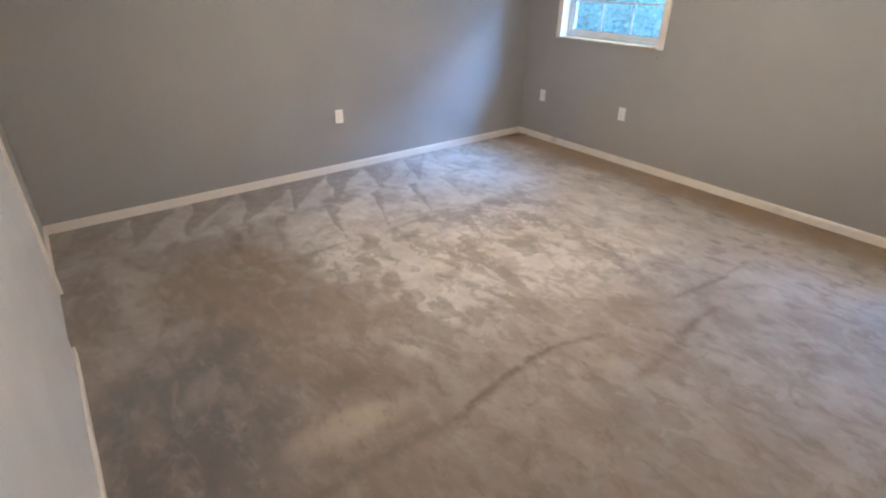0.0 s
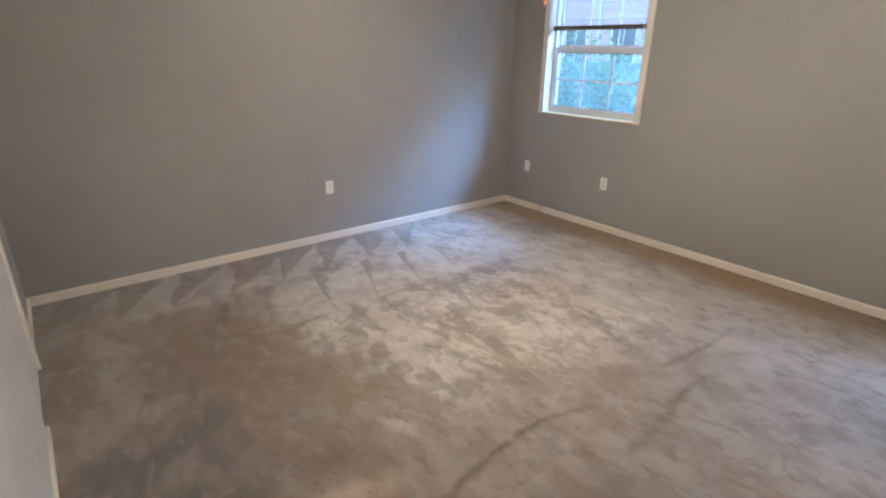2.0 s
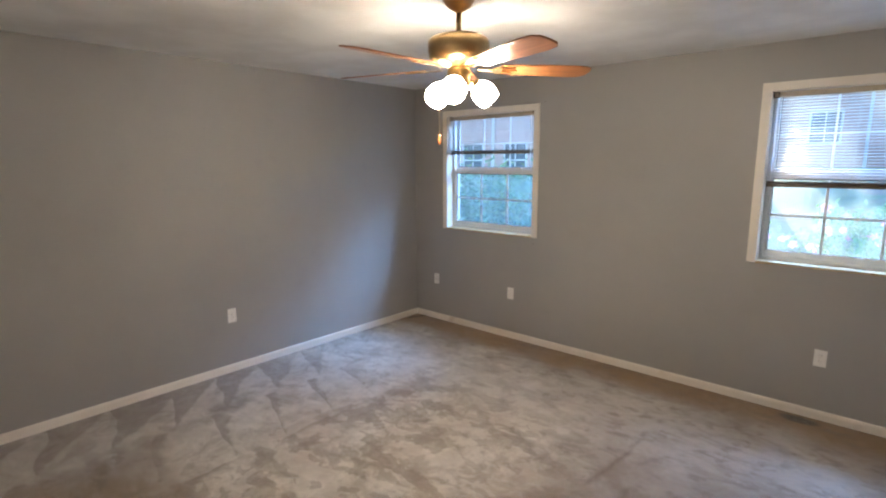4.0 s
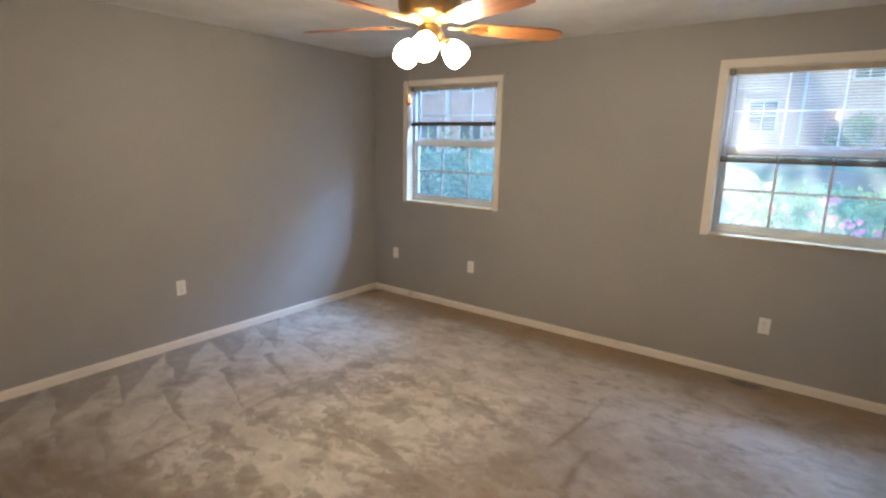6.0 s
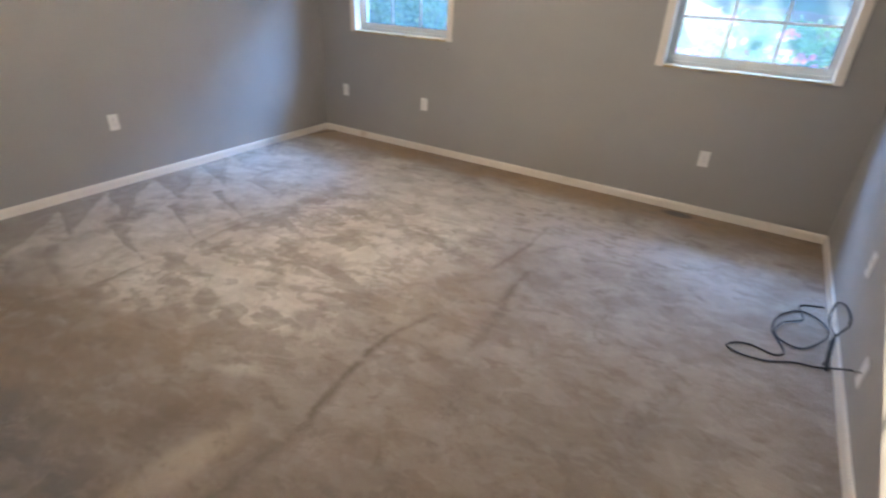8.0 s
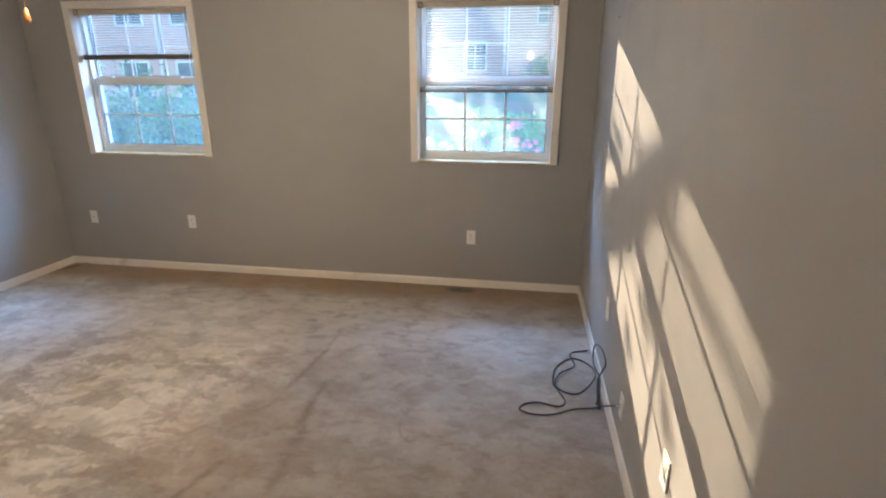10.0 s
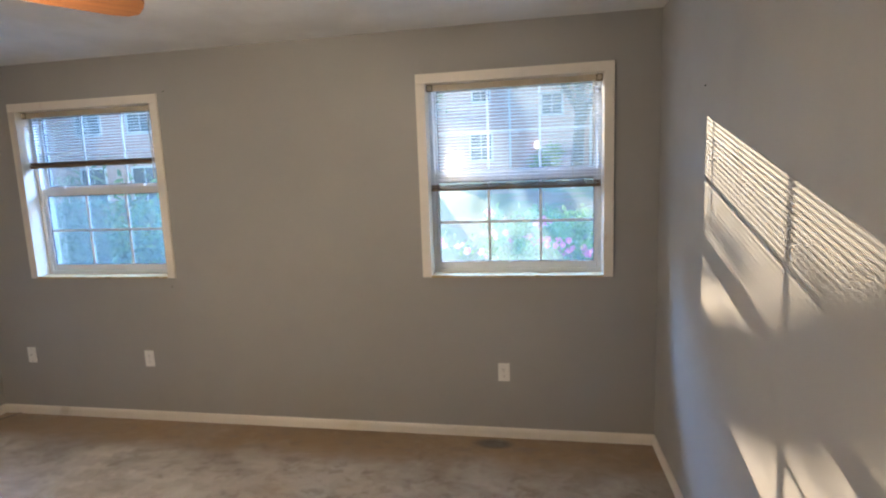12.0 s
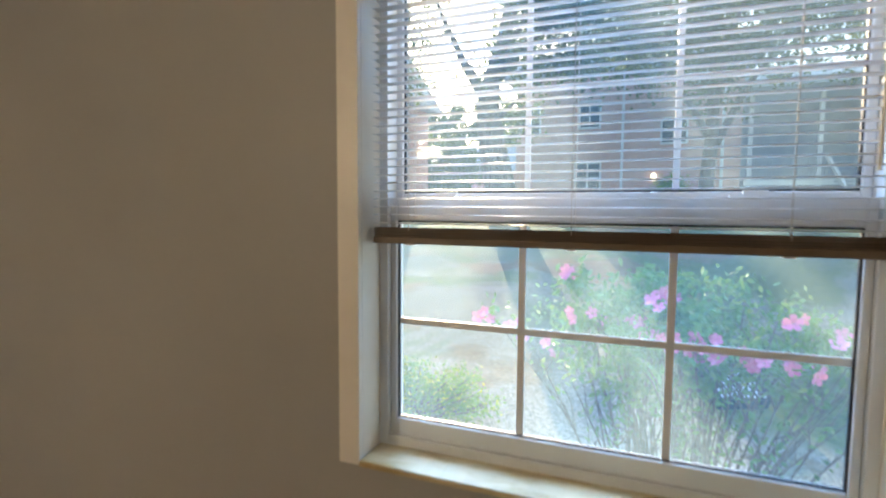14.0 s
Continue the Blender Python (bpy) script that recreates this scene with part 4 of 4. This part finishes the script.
def shrub(name, label, at, size, count, leaf, material, rng_seed, stems=18):
    """leafy shrub: stems and shells of leaves with an uneven outline"""
    b = thing(name, label, "shrub", at)
    rng, g = random.Random(rng_seed), np.random.default_rng(rng_seed)
    bm, clumps = bmesh.new(), []
    sx, sy, sz = size
    for i in range(stems):
        a, r = rng.uniform(0, 6.28), math.sqrt(rng.uniform(0.02, 1))
        tip = Vector((math.cos(a) * sx * r, math.sin(a) * sy * r, sz * (1 - 0.45 * r * r) * rng.uniform(0.75, 1.05)))
        path = smooth_path([tip * 0.02, Vector((tip.x * 0.5, tip.y * 0.5, tip.z * 0.55)), tip], 4)
        tube(path, [0.022 - 0.018 * k / (len(path) - 1) for k in range(len(path))], 5, bm)
        clumps += [tip, path[5], path[6], path[3] if r > 0.4 else path[7]]
    part("stems", bm, STEM, b)
    per = count // len(clumps)
    pts = [np.array(c) + g.normal(size=(per, 3)) * (0.16, 0.16, 0.14) * sz / 1.6 for c in clumps]
    leaves("foliage", np.concatenate(pts), leaf, material, b, g, spread=0.4)
    return b


def tree(path, radii, limbs, crown, label, seed, leaf=0.055, count=9000):
    """trunk along path; limbs = (start share, end point, radius); crown = list of (x, y, z, spread)"""
    rng, g = random.Random(seed), np.random.default_rng(seed)
    t = thing("tree", label, "tree", Matrix.Translation(path[0]))
    o = Vector(path[0])
    spine = smooth_path([Vector(p) - o for p in path], 6)
    bm = tube(spine, [radii[0] + (radii[1] - radii[0]) * (k / (len(spine) - 1)) ** 0.7 for k in range(len(spine))], 12)
    part("trunk", bm, BARK, t, smooth=True)
    ends = []
    for share, end, r in limbs:
        a = spine[int(share * (len(spine) - 1))]
        if isinstance(end[0], tuple):
            limb = smooth_path([a, *[Vector(p) - o for p in end]], 5)
        else:
            e = Vector(end) - o
            mid = (a + e) / 2 + Vector((rng.uniform(-0.2, 0.2), rng.uniform(-0.2, 0.2), 0.25))
            limb = smooth_path([a, mid, e], 5)
        bm = tube(limb, [r * (1 - 0.8 * k / (len(limb) - 1)) for k in range(len(limb))], 8)
        for s in range(7 if len(limb) < 12 else 3):
            p = limb[rng.randint(4 if len(limb) < 12 else 14, len(limb) - 1)]
            q = p + Vector((rng.uniform(-0.9, 0.9), rng.uniform(-0.9, 0.9), rng.uniform(-0.4, 0.7)))
            tube([p, (p + q) / 2 + Vector((0, 0, 0.08)), q], [r * 0.22, r * 0.15, 0.006], 5, bm)
            ends.append(q)
        part("limb", bm, BARK, t)
    pts = []
    total = sum(c[3] ** 2 for c in crown)
    for x, y, z, s in crown:
        n = int(count * s * s / total)
        k = max(4, n // 60)
        centre = np.array((x, y, z)) - np.array(o) + g.normal(size=(k, 3)) * (s * 0.5, s * 0.5, s * 0.38)
        pts.append(centre[g.integers(0, k, n)] + g.normal(size=(n, 3)) * 0.20)
    for q in ends:
        pts.append(np.array(q) + g.normal(size=(50, 3)) * 0.22)
    leaves("crown", np.concatenate(pts), leaf, LEAF_TREE, t, g, "thin green foliage with gaps", 0.5)
    return t


azalea(pose(4.05, 2.0, GROUND), random.Random(11))
shrub("laurel_shrub", "dense dark green evergreen shrub below the window", pose(-0.45, 1.75, GROUND), (1.5, 0.9, 2.0), 9000, 0.046, LEAF_HEDGE, 21, 40)
shrub("yellow_weed", "low green weed with yellow flowers", pose(1.95, 3.15, -0.34), (0.8, 0.5, 0.58), 4600, 0.022, LEAF_YELLOW, 5, 30)
grate = thing("drain_grate", "small slatted metal grate lying in the yard", "grate", pose(4.70, 4.37, -0.12, 24, 0, 20))
for i in range(9):
    part("grate_bar", box((-0.2 + 0.047 * i, -0.16, 0.13), (-0.18 + 0.047 * i, 0.16, 0.145), 0.003), WHITE_OUT, grate)
part("grate_frame", boxes(((-0.23, -0.18, -0.2), (-0.205, 0.18, 0.14)), ((0.205, -0.18, -0.2), (0.23, 0.18, 0.14)), ((-0.205, -0.18, 0.0), (0.205, -0.165, 0.12)), ((-0.205, 0.165, -0.1), (0.205, 0.18, 0.12))), GASKET, grate)

tree(((0.85, 11.0, 1.05), (0.70, 11, 1.7), (0.32, 11, 3.6), (0.32, 11, 4.5), (0.6, 11.1, 5.6), (1.1, 11.3, 8.2)), (0.52, 0.13),
     ((0.5, ((-0.133, 11, 4.83), (-0.392, 11, 5.25), (-0.591, 11, 5.69), (-0.95, 10.95, 6.45), (-1.3, 10.8, 7.6)), 0.15), (0.6, (2.6, 11.5, 6.4), 0.14), (0.7, (1.9, 12.0, 7.6), 0.10), (0.42, (2.4, 11.0, 4.9), 0.06)),
     ((2.6, 11.6, 6.6, 1.5), (1.6, 12.2, 7.6, 1.7), (-1.4, 10.6, 9.2, 1.5), (3.6, 11.8, 5.7, 1.0), (2.4, 11, 5.0, 0.8), (1.2, 11.2, 5.0, 0.8), (1.5, 11.3, 6.1, 0.9), (1.1, 11.4, 3.9, 0.5), (-2.3, 11.2, 6.6, 1.1), (-2.6, 11.5, 5.0, 0.9), (0.15, 11.3, 8.4, 0.8)),
     "leaning grey-barked tree with forked trunk in the yard", 31, 0.065, 27000)
tree(((5.35, 15.0, 1.2), (5.4, 15, 2.2), (5.5, 15, 4.4), (5.3, 15, 7.5)), (0.27, 0.12),
     ((0.5, (7.8, 15.2, 6.8), 0.12), (0.6, (3.5, 14.8, 6.6), 0.12), (0.7, (6.6, 14.4, 8.2), 0.10)),
     ((7.2, 15.2, 6.7, 1.8), (4.2, 14.8, 6.7, 1.8), (5.8, 15, 8.0, 2.0), (9.4, 15.4, 7.0, 1.6), (5.3, 15, 5.5, 1.1)),
     "straight tree with dark trunk before the brick building", 32, 0.075, 26000)


def far_window(parent, x, z, w, h, y):
    f = new("window")
    f.parent = parent
    tagged(f, "white-framed sash window")
    e = 0.07
    part("frame", boxes(((x - w / 2 - e, y - 0.05, z - h / 2 - e), (x - w / 2, y + 0.02, z + h / 2 + e)), ((x + w / 2, y - 0.05, z - h / 2 - e), (x + w / 2 + e, y + 0.02, z + h / 2 + e)),
                        ((x - w / 2, y - 0.05, z + h / 2), (x + w / 2, y + 0.02, z + h / 2 + e)), ((x - w / 2, y - 0.07, z - h / 2 - e), (x + w / 2, y + 0.02, z - h / 2)),
                        ((x - w / 2, y - 0.04, z - 0.03), (x + w / 2, y + 0.02, z + 0.03)), ((x - 0.02, y - 0.035, z - h / 2), (x + 0.02, y + 0.01, z + h / 2))), WHITE_OUT, f)
    part("pane", box((x - w / 2, y - 0.012, z - h / 2), (x + w / 2, y - 0.004, z + h / 2)), PANE_OUT, f, "dark pane")


def brick_house(name, label, x0, x1, y, h, wins, pipes, depth=9.0):
    b = thing(name, label, "building", pose(0, 0, 0))
    part("wall", box((x0, y, GROUND), (x1, y + depth, h)), BRICK, b, "red-brown brick wall")
    bm = boxes(((x0 - 0.5, y - 0.5, h), (x1 + 0.5, y + depth + 0.5, h + 0.2)))
    rv = [bm.verts.new(p) for p in ((x0 - 0.5, y - 0.5, h + 0.2), (x1 + 0.5, y - 0.5, h + 0.2), (x1 + 0.5, y + depth + 0.5, h + 0.2), (x0 - 0.5, y + depth + 0.5, h + 0.2), (x0 - 0.5, y + depth / 2, h + 2.2), (x1 + 0.5, y + depth / 2, h + 2.2))]
    for q in ((0, 1, 5, 4), (2, 3, 4, 5), (0, 4, 3), (1, 2, 5)):
        bm.faces.new([rv[i] for i in q])
    part("roof", bm, ROOF, b, "pale low-pitched roof")
    for x, z, w, hh in wins:
        far_window(b, x, z, w, hh, y)
    for x in pipes:
        part("downpipe", box((x - 0.05, y - 0.12, GROUND), (x + 0.05, y - 0.02, h), 0.01), WHITE_OUT, b, "white downpipe")
    return b


brick_house("apartment_building", "two-storey brick apartment building with white-framed windows", -1.2, 6.95, 20.0, 6.9,
            [(1.72, 5.35, 0.72, 0.95), (4.75, 4.6, 0.8, 0.85), (1.68, 2.9, 0.9, 1.1), (-0.6, 5.2, 0.7, 1.0)], (2.95, 6.35))
porch_light = thing("wall_lamp", "small lit wall lamp on the brick building", "wall lamp", pose(4.1, 20.0, 2.9))
part("backplate", box((-0.09, -0.03, -0.14), (0.09, -0.001, 0.14), 0.01), WHITE_OUT, porch_light)
part("lamp_glass", lathe([(0.06, -0.16), (0.10, -0.10), (0.11, 0.06), (0.05, 0.14), (0.0, 0.15)], 14, None, pose(0, -0.14, 0)), PORCH_GLOW, porch_light, "lit yellow-white glass", True)
shrub("yellow_shrub", "yellow-green shrub against the brick wall", pose(4.6, 18.9, 1.35), (0.8, 0.5, 1.5), 2600, 0.06, LEAF_YELLOW, 9, 22)
shrub("yellow_shrub", "low yellow-flowered shrub beside the dark evergreen", pose(0.05, 2.75, GROUND), (0.5, 0.4, 1.15), 3200, 0.026, LEAF_YELLOW, 12, 24)
wing = thing("apartment_wing", "grey-sided apartment wing with covered porch and outside stairs", "building")
part("wall", boxes(((7.1, 23.2, GROUND), (14.0, 30, 5.9)), ((12.6, 20.4, GROUND), (14.0, 23.2, 5.9))), SIDING, wing, "grey lap siding")
part("porch_floor", box((7.1, 20.2, 2.55), (12.6, 23.2, 2.75)), WHITE_OUT, wing)
part("porch_roof", box((6.96, 19.6, 5.9), (14.6, 30.6, 6.15)), ROOF, wing)
bm = bmesh.new()
rv = [bm.verts.new(p) for p in ((6.96, 19.6, 6.15), (14.6, 19.6, 6.15), (14.6, 30.6, 6.15), (6.96, 30.6, 6.15), (6.96, 25, 7.7), (14.6, 25, 7.7))]
for q in ((0, 1, 5, 4), (2, 3, 4, 5), (0, 4, 3), (1, 2, 5)):
    bm.faces.new([rv[i] for i in q])
part("roof", bm, ROOF, wing, "pale blue-grey metal roof")
for x in (7.2, 9.3, 11.0):
    part("porch_post", box((x, 20.25, GROUND), (x + 0.14, 20.4, 5.9), 0.01), WHITE_OUT, wing)
part("porch_rail", boxes(((7.1, 20.25, 3.55), (9.9, 20.32, 3.65)), *[((7.3 + 0.16 * k, 20.26, 2.75), (7.34 + 0.16 * k, 20.31, 3.55)) for k in range(16)]), SIDING, wing)
for x in (9.5, 10.7):
    part("stair_stringer", tube([(x, 20.1, 3.6), (x + 1.1, 18.6, 0.6)], 0.075, 4), WHITE_OUT, wing, "white sloping stair stringer")
for k in range(9):
    part("stair_tread", box((9.5 + 0.12 * k, 20.1 - 0.165 * k, 3.3 - 0.33 * k), (10.75 + 0.12 * k, 20.36 - 0.165 * k, 3.34 - 0.33 * k)), SIDING, wing)
tree(((-13.0, 46.0, 1.8), (-13.1, 46, 4.0), (-12.7, 46, 7.0), (-12.4, 46, 9.5)), (0.5, 0.15),
     ((0.4, (-17.5, 46, 8.5), 0.2), (0.4, (-8.0, 46, 8.5), 0.2), (0.6, (-14.5, 45, 10.0), 0.15), (0.6, (-10.5, 45, 10.0), 0.15)),
     ((-16.5, 46, 7.0, 3.2), (-12.5, 45, 8.0, 3.0), (-9.0, 46, 7.5, 3.2), (-5.5, 47, 7.0, 3.0), (-19.5, 46, 6.0, 3.0), (-9.5, 46, 9.6, 2.4), (-6.5, 46, 9.4, 2.4), (-15.0, 46, 9.6, 2.4), (-12.0, 44, 4.8, 2.6), (-16.0, 46, 4.2, 2.4), (-18.5, 45, 3.6, 2.4)),
     "broad far tree with thin crown behind the houses", 33, 0.19, 34000)
tree(((-8.0, 27.0, 1.6), (-8.1, 27, 2.4), (-7.8, 27, 3.6), (-7.7, 27, 4.6)), (0.25, 0.08),
     ((0.4, (-10.2, 27, 4.2), 0.10), (0.5, (-6.0, 27, 4.2), 0.10), (0.6, (-8.6, 26.4, 4.8), 0.08)),
     ((-9.8, 27, 4.2, 1.2), (-7.8, 27, 4.6, 1.2), (-6.0, 27, 4.0, 1.2), (-8.6, 26.6, 3.0, 1.2), (-6.6, 27, 2.9, 1.2), (-10.6, 27, 3.1, 1.2)),
     "low rounded tree beyond the yard with grey-green foliage", 35, 0.12, 13000)
brick_house("brick_house", "brick apartment block with rows of white-framed windows", -30.0, -6.0, 14.0, 6.2,
            [(x, z, 1.0, 1.3) for x in (-8.0, -10.2, -12.4, -14.8, -17.4, -20.0, -23.0) for z in (1.75, 4.35)], (-9.1, -16.0), 8.0)
brick_house("far_house", "far house with pale roof and brick walls", -9.5, -3.0, 34.0, 4.2, [(-5.5, 1.6, 1.2, 1.2), (-8, 1.6, 1.2, 1.2)], (), 7.0)
